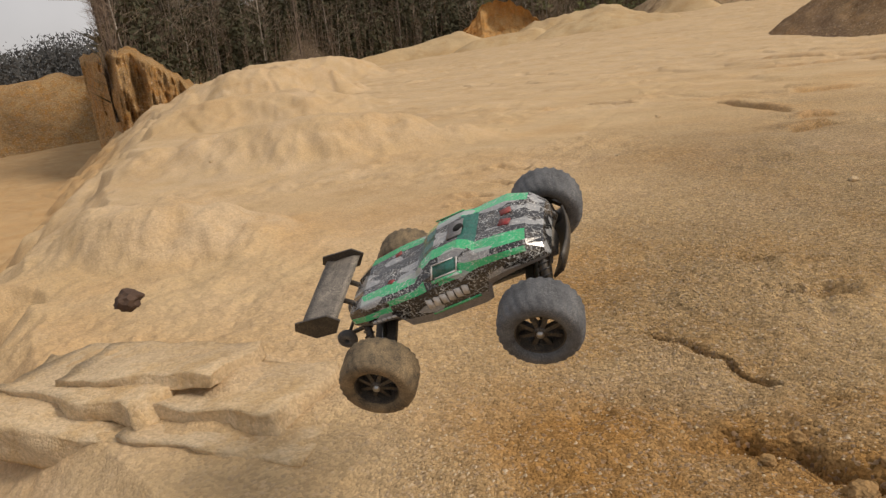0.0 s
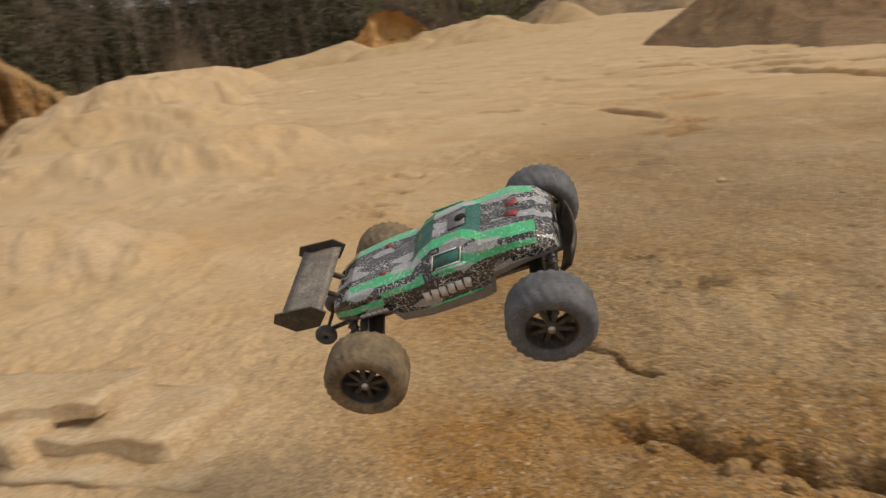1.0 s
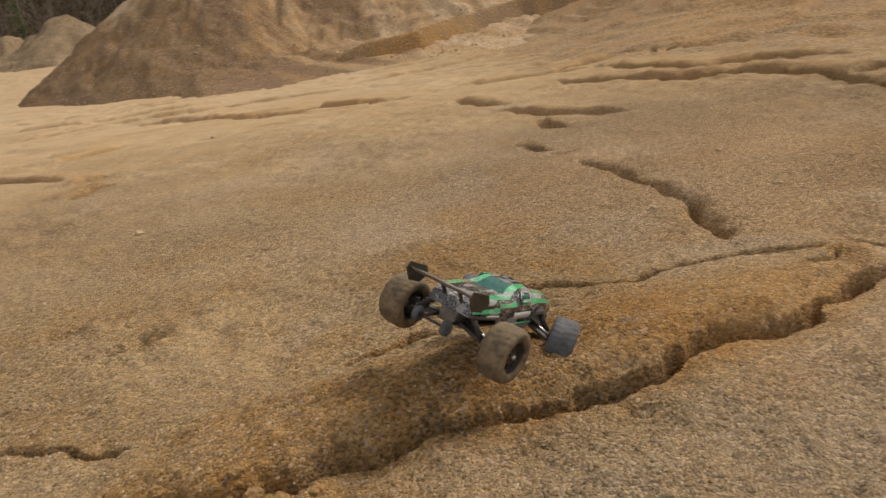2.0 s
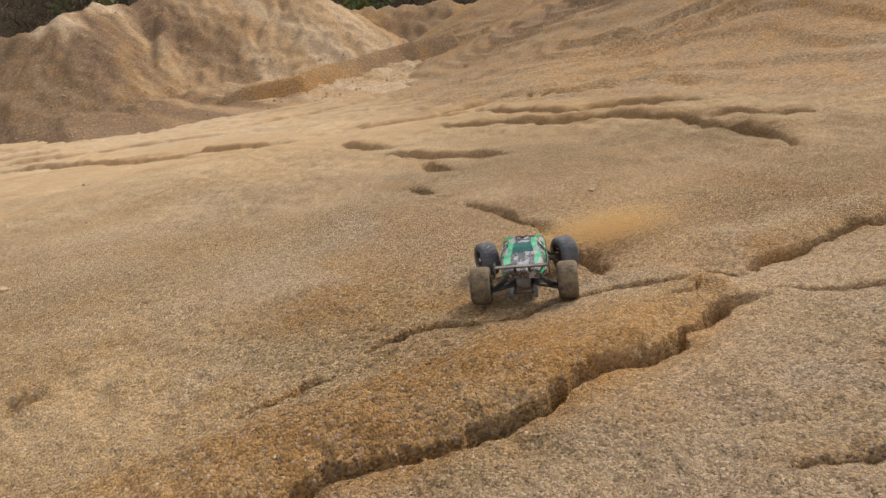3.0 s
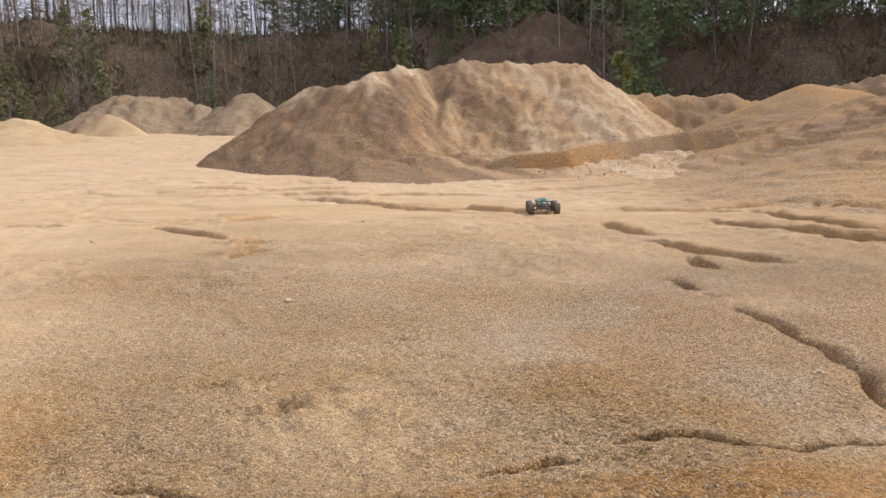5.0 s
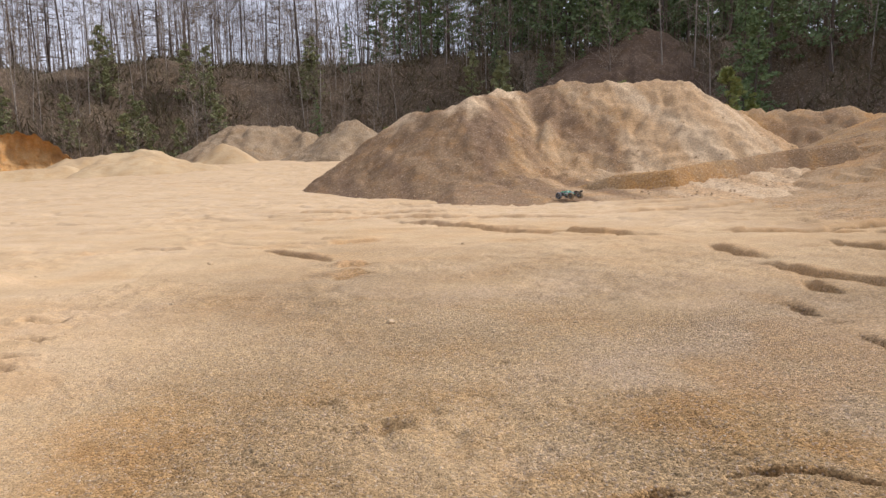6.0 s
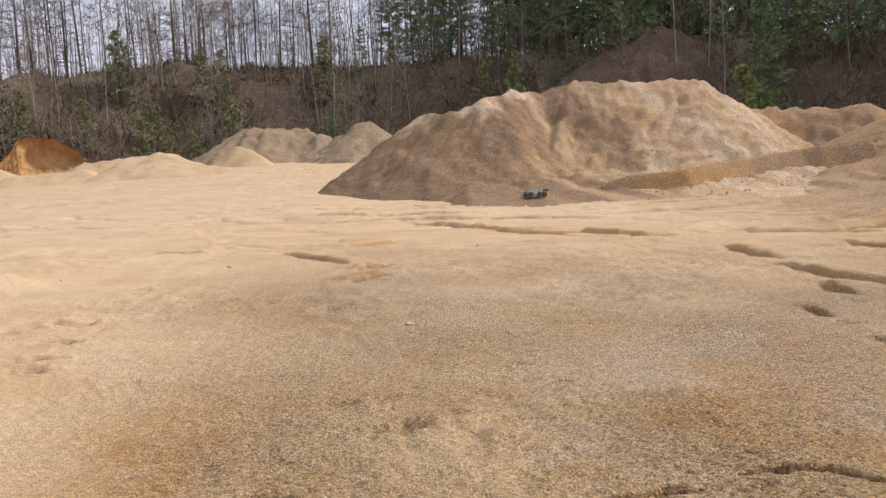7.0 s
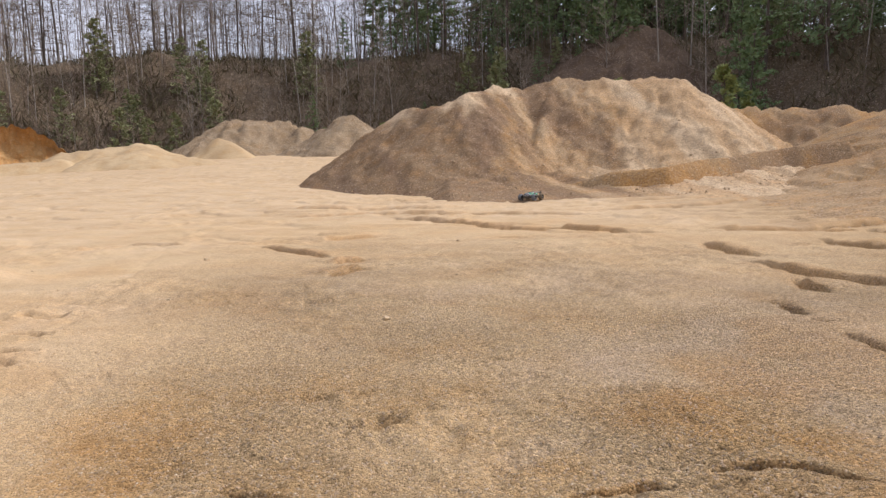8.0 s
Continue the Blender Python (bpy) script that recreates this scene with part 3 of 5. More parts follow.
heap("sand_berm", [(3.4, 18.1, 0.30), (4.3, 18.0, 0.54), (5.6, 17.6, 0.66), (6.8, 18.5, 0.82), (8.3, 19.4, 0.96), (9.6, 20.2, 1.09), (11.5, 20.2, 1.31)], 1.5, 2.0, 0.07, MOUND, "low pushed-up berm along the foot of the mound", "sand berm", rough=0.05, seed=218, attrs=True, crown=0.06)
heap("sand_bank", [(10.6, 31.5, 2.7), (13.7, 31.1, 2.85), (16.7, 29.6, 2.85), (18.1, 28.8, 2.5), (19.6, 27.7, 3.1), (24.0, 24.5, 3.6)],
     0.60, 9.0, 0.16, MOUND, "low bank of bare brown sand behind the mound", "sand bank", rough=0.12, seed=240, gullies=0.3, attrs=True, crown=0.2, flutes=0.5)
heap("sand_hummock", [(14.6, 25.3, 1.8), (15.6, 24.9, 2.3), (16.8, 24.4, 2.85), (18.0, 23.6, 2.6)], 0.5, 6.0, 0.14, MOUND, "rounded hummock of brown sand on the hillside", "sand hummock", rough=0.1, seed=244, crown=0.6, attrs=True)
heap("sand_hill", [(11.3, 24.0, 1.0), (13.1, 22.7, 1.45), (14.5, 21.7, 1.8), (16.0, 20.6, 2.2), (17.2, 19.4, 2.6), (18.6, 16.5, 3.3), (20.0, 12.0, 3.9), (22.0, 5.0, 4.2)],
     0.34, 11.0, 0.11, MOUND, "smooth hillside of tan sand rising beside the floor", "sand hill", rough=0.10, seed=260, crown=1.0, attrs=True, gullies=0.25, foot=0.6)
heap("sand_terrace", [(13.0, 20.0, 0.95), (14.6, 19.2, 1.25), (16.4, 18.0, 1.9), (17.6, 15.0, 2.2)], 0.5, 4.0, 0.12, MOUND, "trodden terrace across the sandy hillside", "sand terrace", rough=0.08, seed=264, crown=0.4, attrs=True, foot=0.4)


# ---- smaller heaps on the far floor ----
heap("sand_heap", [(-21.5, 33.5, 1.0), (-19.2, 35.5, 1.3)], 0.5, 5.0, 0.2, HEAP, "low pale sand heap at the edge of the floor", rough=0.15, seed=301)
heap("sand_heap", [(-21.0, 39.8, 1.5), (-17.6, 41.2, 2.15), (-15.6, 41.5, 1.3)], 0.45, 6.0, 0.2, HEAP, "long smooth heap of pale sand below the wooded bank", rough=0.15, seed=305, crown=0.4, flutes=0.2)
heap("sand_heap", [(-13.6, 43.4, 2.3), (-12.9, 43.2, 2.1)], 0.85, 5.0, 0.2, HEAP, "round heap of light brown sand below the bank", rough=0.2, seed=309)
heap("soil_mound", [(-14.6, 49.5, 3.7), (-11.6, 50.5, 3.9), (-9.8, 50.0, 3.2)], 0.6, 6.0, 0.2, GREYHEAP, "greyish soil heap with thin weeds on it", "soil heap", rough=0.25, seed=313, gullies=0.4, flutes=0.6)
heap("soil_mound", [(-7.6, 47.0, 3.0), (-6.0, 47.5, 3.8), (-4.6, 47.4, 3.0)], 0.6, 6.0, 0.2, GREYHEAP, "pointed brown soil heap beside the grey one", "soil heap", rough=0.2, seed=317, gullies=0.4, flutes=0.5)
heap("sand_heap", [(-27.5, 29.0, 0.5), (-25.8, 32.6, 0.95), (-23.4, 34.8, 1.5)], 0.5, 5.0, 0.2, HEAP, "sand heap pushed against the foot of the wood", rough=0.2, seed=321)
heap("sand_heap", [(-17.6, 35.9, 1.3), (-15.6, 36.8, 1.7), (-13.4, 37.8, 1.3)], 0.45, 5.0, 0.2, HEAP, "smooth rounded sand heap beside the tracks", rough=0.15, seed=325, crown=0.7)
heap("earth_mound", [(14.0, 62.0, 11.2), (16.2, 61.5, 12.0), (18.5, 60.5, 11.0)], 0.75, 15.0, 0.25, EARTH, "dark brown earth heap on the wooded bank", "earth heap", rough=0.35, seed=329, flutes=0.8)
heap("earth_ridge", [(3.0, 42.0, 2.5), (9.0, 41.0, 3.5), (16.0, 40.0, 3.0)], 0.5, 7.0, 0.4, LITTER, "dark earth ridge overgrown with brush behind the mound", "earth heap", rough=0.5, seed=333)

# ---- wooded bank round the pit ----
BANK = [(-25.6, 14.4, 2.3), (-27.0, 16.5, 2.6), (-29.5, 21.0, 3.4), (-30.5, 29.0, 4.6), (-29.0, 36.0, 6.0), (-26.0, 43.0, 8.0), (-19.0, 49.5, 9.7), (-10.0, 54.0, 10.3), (0.0, 55.5, 10.6),
        (9.0, 54.0, 11.0), (18.0, 48.0, 10.4), (25.0, 40.0, 9.4), (31.0, 30.0, 8.5), (35.0, 18.0, 7.0), (37.0, 0.0, 6.5)]


def bank_frame(v):
    """Base point, outward way and top height of the bank at v, 0 to 1 along it."""
    k = np.clip(v, 0, 0.99999) * (len(BANK) - 1)
    i = np.floor(k).astype(int)
    u = k - i
    P = np.array(BANK)
    i0, i3 = np.maximum(i - 1, 0), np.minimum(i + 2, len(BANK) - 1)
    u = u[..., None]
    p = 0.5 * (2 * P[i] + (P[i + 1] - P[i0]) * u + (2 * P[i0] - 5 * P[i] + 4 * P[i + 1] - P[i3]) * u ** 2 + (-P[i0] + 3 * P[i] - 3 * P[i + 1] + P[i3]) * u ** 3)
    n = np.hypot(p[..., 0], p[..., 1])
    return p, np.stack([p[..., 0] / n, p[..., 1] / n], -1)


def bank_point(v, out):
    """Ground point on the bank, so many metres outward of its foot."""
    v, out = np.asarray(v, float), np.asarray(out, float)
    p, w = bank_frame(v)
    x, y = p[..., 0] + w[..., 0] * out, p[..., 1] + w[..., 1] * out
    run = np.where(v < 0.18, 1.2 + 40 * v, 12.0)
    z = -0.4 + (p[..., 2] + 0.4) * smooth(out, 0, run) ** 0.9 + 0.5 * fbm(x, y, 4.0, 4, 400) * smooth(out, 0.3, 4) + np.maximum(0, out - 14) * 0.03
    return x, y, z


def build_bank():
    V, O = np.meshgrid(np.linspace(0, 1, 420), np.concatenate([[-0.5], np.linspace(0, 16, 60), np.linspace(17, 70, 24)]))
    V = V + 0.004 * fbm(V * 200, O, 3.0, 3, 77)
    X, Y, Z = bank_point(np.clip(V, 0, 1), O)
    return tagged(sheet("embankment", X[::-1], Y[::-1], Z[::-1], LITTER), "steep brown bank covered in dead leaves and brush", "bank", kind="structure")


build_bank()


def build_cliff():
    """The bare ochre end of the bank."""
    U, H = np.meshgrid(np.linspace(0, 1, 160), np.linspace(0, 1, 70))
    az = np.radians(-62.0 + 8.5 * U)
    top = 2.3 - 1.9 * smooth(U, 0.35, 1.0)
    lump = fbm(U * 9, H * 4, 0.9, 5, 500) + 0.6 * fbm(U * 16, H * 1.5, 0.7, 4, 510)
    r = 28.0 + 5.0 * np.clip(0.26 - U, 0, 1) * 4 + 1.5 * H + 0.55 * lump
    Z = -3.0 + (top + 3.0) * H + 0.12 * lump
    cap = H > 0.93
    r = np.where(cap, r + (H - 0.93) * 30, r)
    return tagged(sheet("cliff", r * np.sin(az), r * np.cos(az), Z, CLIFF), "crumbling ochre sand cliff under overhanging brush", "cliff", kind="structure")


build_cliff()

# far side of the lower pit, seen past the cliff
heap("pit_wall", [(-58.0, 12.0, 1.4), (-54.0, 25.9, 1.9), (-50.0, 38.0, 2.2), (-44.0, 48.0, 2.2)], 0.75, 9.0, 0.4, CLIFF, "bright ochre sand face across the lower pit", "pit wall", rough=0.3, seed=341, crown=2.5, gullies=0.4, kind="structure", bottom=-3.4)

def build_slip():
    """A hollow slipped out of the bank: raw orange sand under a ragged overhanging lip."""
    U, H = np.meshgrid(np.linspace(0, 1, 150), np.linspace(0, 1, 80))
    az = np.radians(-36.0 + 11.0 * U)
    top = 0.9 + 2.3 * np.exp(-((U - 0.48) / 0.27) ** 4) + 0.35 * fbm(U * 9, U * 0, 0.9, 4, 520)
    lump = fbm(U * 9, H * 3, 1.0, 5, 521)
    runnel = np.abs(fbm(U * 16, H * 1.2, 0.8, 3, 522))
    r = 44.4 + 1.7 * H + 0.9 * np.exp(-((U - 0.42) / 0.3) ** 2) * np.sin(math.pi * H) + 0.30 * lump + 0.25 * runnel
    Z = 0.2 + (top - 0.2) * H + 0.10 * lump
    r = np.where(H > 0.92, r - 0.35 * smooth(H, 0.92, 0.96) + (H - 0.95).clip(0) * 90, r)
    return tagged(sheet("sand_slip", r * np.sin(az), r * np.cos(az), Z, SLIP), "slipped face of raw orange sand in the wooded bank", "sand slip", kind="structure")


build_slip()


# ---- trees ----
def bark(name, a, b, scale):
    m, t, bs = tree_of(name)
    f = noise_fac(t, scale, 6, 0.7, stretch=(1, 1, 0.25))
    t.links.new(mix(t, ramp_of(t, f, 0.35, 0.65), a, b), bs.inputs["Base Color"])
    bs.inputs["Roughness"].default_value = 0.9
    bump(t, bs, f, 0.6, 0.02)
    return m


def needles(name, a, b, c):
    m, t, bs = tree_of(name)
    g = t.nodes.new("ShaderNodeNewGeometry")
    o = t.nodes.new("ShaderNodeObjectInfo")
    col = mix(t, g.outputs["Random Per Island"], a, b)
    col = mix(t, ramp_of(t, o.outputs["Random"], 0, 1, 0, 0.6), col, c)
    t.links.new(col, bs.inputs["Base Color"])
    bs.inputs["Roughness"].default_value = 0.75
    bs.inputs["Specular IOR Level"].default_value = 0.2
    return m


DARKBARK = bark("dark_bark", (0.075, 0.058, 0.047), (0.14, 0.11, 0.088), 6)
PALEBARK = bark("birch_bark", (0.42, 0.38, 0.33), (0.14, 0.115, 0.095), 3)
TWIG = bark("twigs", (0.20, 0.15, 0.112), (0.12, 0.088, 0.068), 4)
PALETWIG = bark("pale_twigs", (0.32, 0.265, 0.20), (0.19, 0.155, 0.115), 4)
PINE = needles("pine_needles", (0.12, 0.18, 0.075), (0.22, 0.29, 0.12), (0.16, 0.22, 0.12))
YELLOWPINE = needles("young_pine_needles", (0.20, 0.24, 0.085), (0.29, 0.32, 0.11), (0.23, 0.27, 0.10))
# grey tones paint the haze of distance into the far wood
FARWOOD = needles("far_wood", (0.11, 0.11, 0.11), (0.075, 0.08, 0.08), (0.10, 0.10, 0.10))
BRUSH = needles("dry_brush", (0.18, 0.13, 0.082), (0.085, 0.068, 0.045), (0.14, 0.13, 0.065))
IVY = needles("ivy_leaves", (0.045, 0.05, 0.028), (0.075, 0.072, 0.04), (0.06, 0.05, 0.035))
DULLPINE = needles("dull_pine_needles", (0.21, 0.23, 0.11), (0.30, 0.31, 0.15), (0.24, 0.25, 0.13))


class Pile:
    """Collects tubes and blades, then becomes one mesh."""

    def __init__(self):
        self.v, self.f = [], []

    def tube(self, pts, radii, sides=5):
        base = len(self.v)
        for k, (p, r) in enumerate(zip(pts, radii)):
            q = pts[min(k + 1, len(pts) - 1)] - pts[max(k - 1, 0)]
            q.normalize()
            a = q.orthogonal().normalized()
            b = q.cross(a)
            for s in range(sides):
                w = 2 * math.pi * s / sides
                self.v.append(p + (a * math.cos(w) + b * math.sin(w)) * r)
        for k in range(len(pts) - 1):
            for s in range(sides):
                i, j = base + k * sides + s, base + k * sides + (s + 1) % sides
                self.f.append((i, j, j + sides, i + sides))
        return self

    def blade(self, p, way, width, rnd):
        side = way.orthogonal().normalized()
        side.rotate(Matrix.Rotation(rnd.uniform(0, 6.28), 3, way.normalized()))
        n = len(self.v)
        self.v += [p - side * width * 0.5, p + side * width * 0.5, p + way]
        self.f.append((n, n + 1, n + 2))

    def mesh(self, name, material, soft=True):
        me = bpy.data.meshes.new(name)
        me.from_pydata([tuple(p) for p in self.v], [], self.f)
        me.polygons.foreach_set("use_smooth", [soft] * len(me.polygons))
        me.materials.append(material)
        return me


def bough(pile, rnd, p, way, length, radius, depth, droop, kids):
    pts, radii, q, d = [], [], p.copy(), way.normalized()
    n = 4 if depth == 2 else 3 if depth else 2
    for k in range(n + 1):
        pts.append(q.copy())
        radii.append(max(radius * (1 - 0.8 * k / n), 0.010))
        d = (d + Vector((rnd.uniform(-0.2, 0.2), rnd.uniform(-0.2, 0.2), rnd.uniform(-0.12, 0.12) + droop))).normalized()
        q = q + d * length / n
    pile.tube(pts, radii, 3)
    if depth:
        for _ in range(kids):
            k = rnd.randint(1, n)
            side = Vector((rnd.uniform(-1, 1), rnd.uniform(-1, 1), rnd.uniform(-0.3, 0.7))).normalized()
            bough(pile, rnd, pts[k], (d + side * 0.9), length * rnd.uniform(0.35, 0.6), radius * 0.45, depth - 1, droop * 0.5, max(2, kids - 2))


def tree_from(name, parts, label, category, group):
    """A tree: an empty at its foot with its parts."""
    top = tagged(new(name), label, category, group)
    for key, me in parts:
        ob = new(key, me)
        ob.parent = top
    return top


def bare_tree(seed, height, bark_mat, twig_mat, label, start=0.35, droop=0.05, count=26, spread=0.28, group="bare trees", name="tree", stout=0.0095, twigs=3):
    rnd = random.Random(seed)
    trunk, crown = Pile(), Pile()
    pts, radii, p = [], [], Vector((0, 0, -0.6))
    lean = Vector((rnd.uniform(-0.03, 0.03), rnd.uniform(-0.03, 0.03), 1))
    for k in range(11):
        pts.append(p.copy())
        radii.append(stout * height * (1 - 0.93 * k / 10) * (1.25 if k == 0 else 1))
        lean = (lean + Vector((rnd.uniform(-0.025, 0.025), rnd.uniform(-0.025, 0.025), 0))).normalized()
        p = p + lean * (height + 0.6) / 10
    trunk.tube(pts, radii, 7)
    for i in range(count):
        u = start + (0.97 - start) * (i + rnd.random()) / count
        k = min(int(u * 10), 9)
        at = pts[k].lerp(pts[k + 1], u * 10 - k)
        a = rnd.uniform(0, 6.28)
        up = rnd.uniform(0.25, 0.9) if droop >= 0 else rnd.uniform(-0.1, 0.25)
        bough(crown, rnd, at, Vector((math.cos(a), math.sin(a), up)), height * spread * (1.15 - 0.8 * u) * rnd.uniform(0.7, 1.2), radii[k] * 0.42, 2, droop, twigs)
    return tree_from(name, [("trunk", trunk.mesh("trunk", bark_mat)), ("crown", crown.mesh("crown", twig_mat))], label, "tree", group)


def pine_tree(seed, height, mat, label, low=0.12, group="pines"):
    rnd = random.Random(seed)
    trunk, crown = Pile(), Pile()
    pts = [Vector((0.02 * height * math.sin(k * 0.7) * 0.3, 0, -0.5 + (height + 0.5) * k / 8)) for k in range(9)]
    trunk.tube(pts, [0.011 * height * (1 - 0.95 * k / 8) for k in range(9)], 7)
    rings = int(9 + height * 0.9)
    for i in range(rings):
        u = low + (1 - low) * (i / rings) ** 0.95
        reach = height * 0.21 * (1 - u) ** 0.75 + 0.15
        for _ in range(5):
            a = rnd.uniform(0, 6.28)
            L = reach * rnd.uniform(0.55, 1.15)
            way = Vector((math.cos(a), math.sin(a), rnd.uniform(-0.1, 0.35)))
            p0 = Vector((0, 0, u * height + rnd.uniform(-0.3, 0.3)))
            trunk.tube([p0, p0 + way * L], [0.022, 0.006], 3)
            for c in range(4):
                q = p0 + way * L * (0.4 + 0.2 * c)
                for _ in range(6):
                    d = Vector((rnd.gauss(0, 1), rnd.gauss(0, 1), rnd.gauss(0.35, 0.7))) + way * 0.8
                    crown.blade(q + Vector((rnd.gauss(0, 0.1), rnd.gauss(0, 0.1), rnd.gauss(0, 0.08))) * L * 0.6, d.normalized() * rnd.uniform(0.16, 0.34) * (0.6 + height * 0.04), 0.19, rnd)
    return tree_from("tree", [("trunk", trunk.mesh("trunk", DARKBARK)), ("crown", crown.mesh("crown", mat, False))], label, "tree", group)


KINDS = {
    "larch": [bare_tree(11 + k, 15 + k, DARKBARK, TWIG, "tall bare larch with dark trunk and drooping twigs", 0.12, -0.05, 58, 0.17, stout=(0.0085, 0.0055, 0.0045)[k], twigs=4) for k in range(3)],
    "broad": [bare_tree(21 + k, 13 + 1.5 * k, DARKBARK, TWIG, "leafless broadleaf tree with a fine branching crown", 0.28, 0.06, 28, 0.30, stout=0.0052, twigs=4) for k in range(3)],
    "birch": [bare_tree(31 + k, 10 + 2 * k, PALEBARK, PALETWIG, "slender bare birch with a pale trunk", 0.3, 0.02, 26, 0.2, stout=0.0042, twigs=4) for k in range(3)],
    "sapling": [bare_tree(41 + k, 5 + k, PALEBARK, PALETWIG, "thin leafless birch sapling on the bank", 0.2, 0.08, 16, 0.2, "saplings", "sapling", 0.0055, 4) for k in range(3)],
    "pine": [pine_tree(51 + k, 11 + 2 * k, PINE, "dark green pine on the wooded bank") for k in range(3)],
    "dull": [pine_tree(71 + k, 5 + 1.5 * k, DULLPINE, "slim dull green young pine on the bank", 0.05, "young pines") for k in range(2)],
    "young": [pine_tree(61 + k, 3.2 + k, YELLOWPINE, "small yellow-green young pine", 0.05, "young pines") for k in range(2)],
}
USED = set()


def plant(kind, v, out, rnd, scale=1.0, pick=None, sink=0.0):
    src = KINDS[kind][rnd.randrange(len(KINDS[kind])) if pick is None else pick]
    x, y, z = (float(c) for c in bank_point(v, out))
    put(kind, src, x, y, z - sink, rnd, scale)


def put(kind, src, x, y, z, rnd, scale=1.0):
    m = pose(x, y, z, rnd.uniform(-2, 2), rnd.uniform(-2, 2), rnd.uniform(0, 360))
    if src not in USED:
        USED.add(src)
        src.matrix_basis = m @ Matrix.Scale(scale, 4)
        return src
    ob = copy_thing(src, m)
    ob.scale = (scale, scale, scale)
    return ob


def plant_wood():
    rnd = random.Random(5)
    for _ in range(56):                                        # bare wood on the crest, over the far floor
        plant(rnd.choice(["larch", "larch", "broad", "broad", "birch"]), rnd.uniform(0.34, 0.60), rnd.uniform(11, 30), rnd, rnd.uniform(0.75, 1.15))
    for _ in range(16):
        plant("pine", rnd.uniform(0.53, 0.64), rnd.uniform(12, 30), rnd, rnd.uniform(0.75, 1.0))
    for _ in range(40):                                        # dense pines
        plant("pine", rnd.uniform(0.635, 0.93), rnd.uniform(0.5, 26), rnd, rnd.uniform(0.7, 1.15))
    for _ in range(18):                                        # lighter pines standing close at the foot
        plant("pine", rnd.uniform(0.62, 0.86), rnd.uniform(9, 20), rnd, rnd.uniform(0.85, 1.2))
    for _ in range(18):
        plant(rnd.choice(["larch", "broad"]), rnd.uniform(0.30, 0.5), rnd.uniform(14, 34), rnd, rnd.uniform(0.8, 1.2))
    for _ in range(16):
        plant("birch", rnd.uniform(0.62, 0.9), rnd.uniform(0, 14), rnd, rnd.uniform(0.7, 1.1))
    for _ in range(22):
        plant("pine", rnd.uniform(0.60, 0.80), rnd.uniform(14, 34), rnd, rnd.uniform(0.8, 1.2))
    for _ in range(20):
        plant("dull", rnd.uniform(0.34, 0.52), rnd.uniform(0.5, 9), rnd, rnd.uniform(0.5, 0.95))
    for _ in range(10):
        plant("dull", rnd.uniform(0.56, 0.80), rnd.uniform(0.5, 12), rnd, rnd.uniform(0.6, 1.3))
    for _ in range(58):                                        # saplings on the slope
        plant("sapling", rnd.uniform(0.3, 0.66), rnd.uniform(0, 11), rnd, rnd.uniform(0.6, 1.3))
    for _ in range(18):
        plant("birch", rnd.uniform(0.32, 0.6), rnd.uniform(1, 11), rnd, rnd.uniform(0.6, 0.95))
    for _ in range(8):
        plant("pine", rnd.uniform(0.5, 0.68), rnd.uniform(3, 11), rnd, rnd.uniform(0.18, 0.45))
    for _ in range(9):                                         # dark wood above the near cliff
        plant("broad", rnd.uniform(0.02, 0.33), rnd.uniform(0.8, 16), rnd, rnd.uniform(0.55, 1.0))
    for _ in range(36):
        plant("broad", rnd.uniform(0.02, 0.34), rnd.uniform(1, 16), rnd, rnd.uniform(0.6, 1.0))
    for _ in range(18):
        plant("birch", rnd.uniform(0.06, 0.34), rnd.uniform(0, 8), rnd, rnd.uniform(0.6, 1.0))
    for i, (x, y, z, s) in enumerate(((-3.4, 41.0, 0.6, 0.75), (14.5, 36.5, 1.0, 1.1), (15.8, 37.0, 1.2, 0.9), (9.5, 38.0, 2.6, 0.6))):
        put("young", KINDS["young"][i % 2], x, y, z, rnd, s)
    pile = Pile()                                              # far wood across the lower pit
    for _ in range(130):
        a, d, h = radians(rnd.uniform(-80, -57)), rnd.uniform(95, 140), rnd.uniform(5.5, 8.5)
        foot = Vector((d * math.sin(a), d * math.cos(a), 0.0))
        pile.tube([foot, foot + Vector((0, 0, h))], [0.15, 0.04], 4)
        for _ in range(480):
            q = foot + Vector((rnd.gauss(0, 1.8), rnd.gauss(0, 1.8), h * rnd.uniform(0.0, 0.95)))
            pile.blade(q, Vector((rnd.gauss(0, 0.6), rnd.gauss(0, 0.6), rnd.uniform(0.3, 1.0))) * 0.45, 0.22, rnd)
    tagged(new("far_wood", pile.mesh("far_wood", FARWOOD, False)), "distant leafless wood beyond the lower pit", "wood", kind="stuff")


plant_wood()


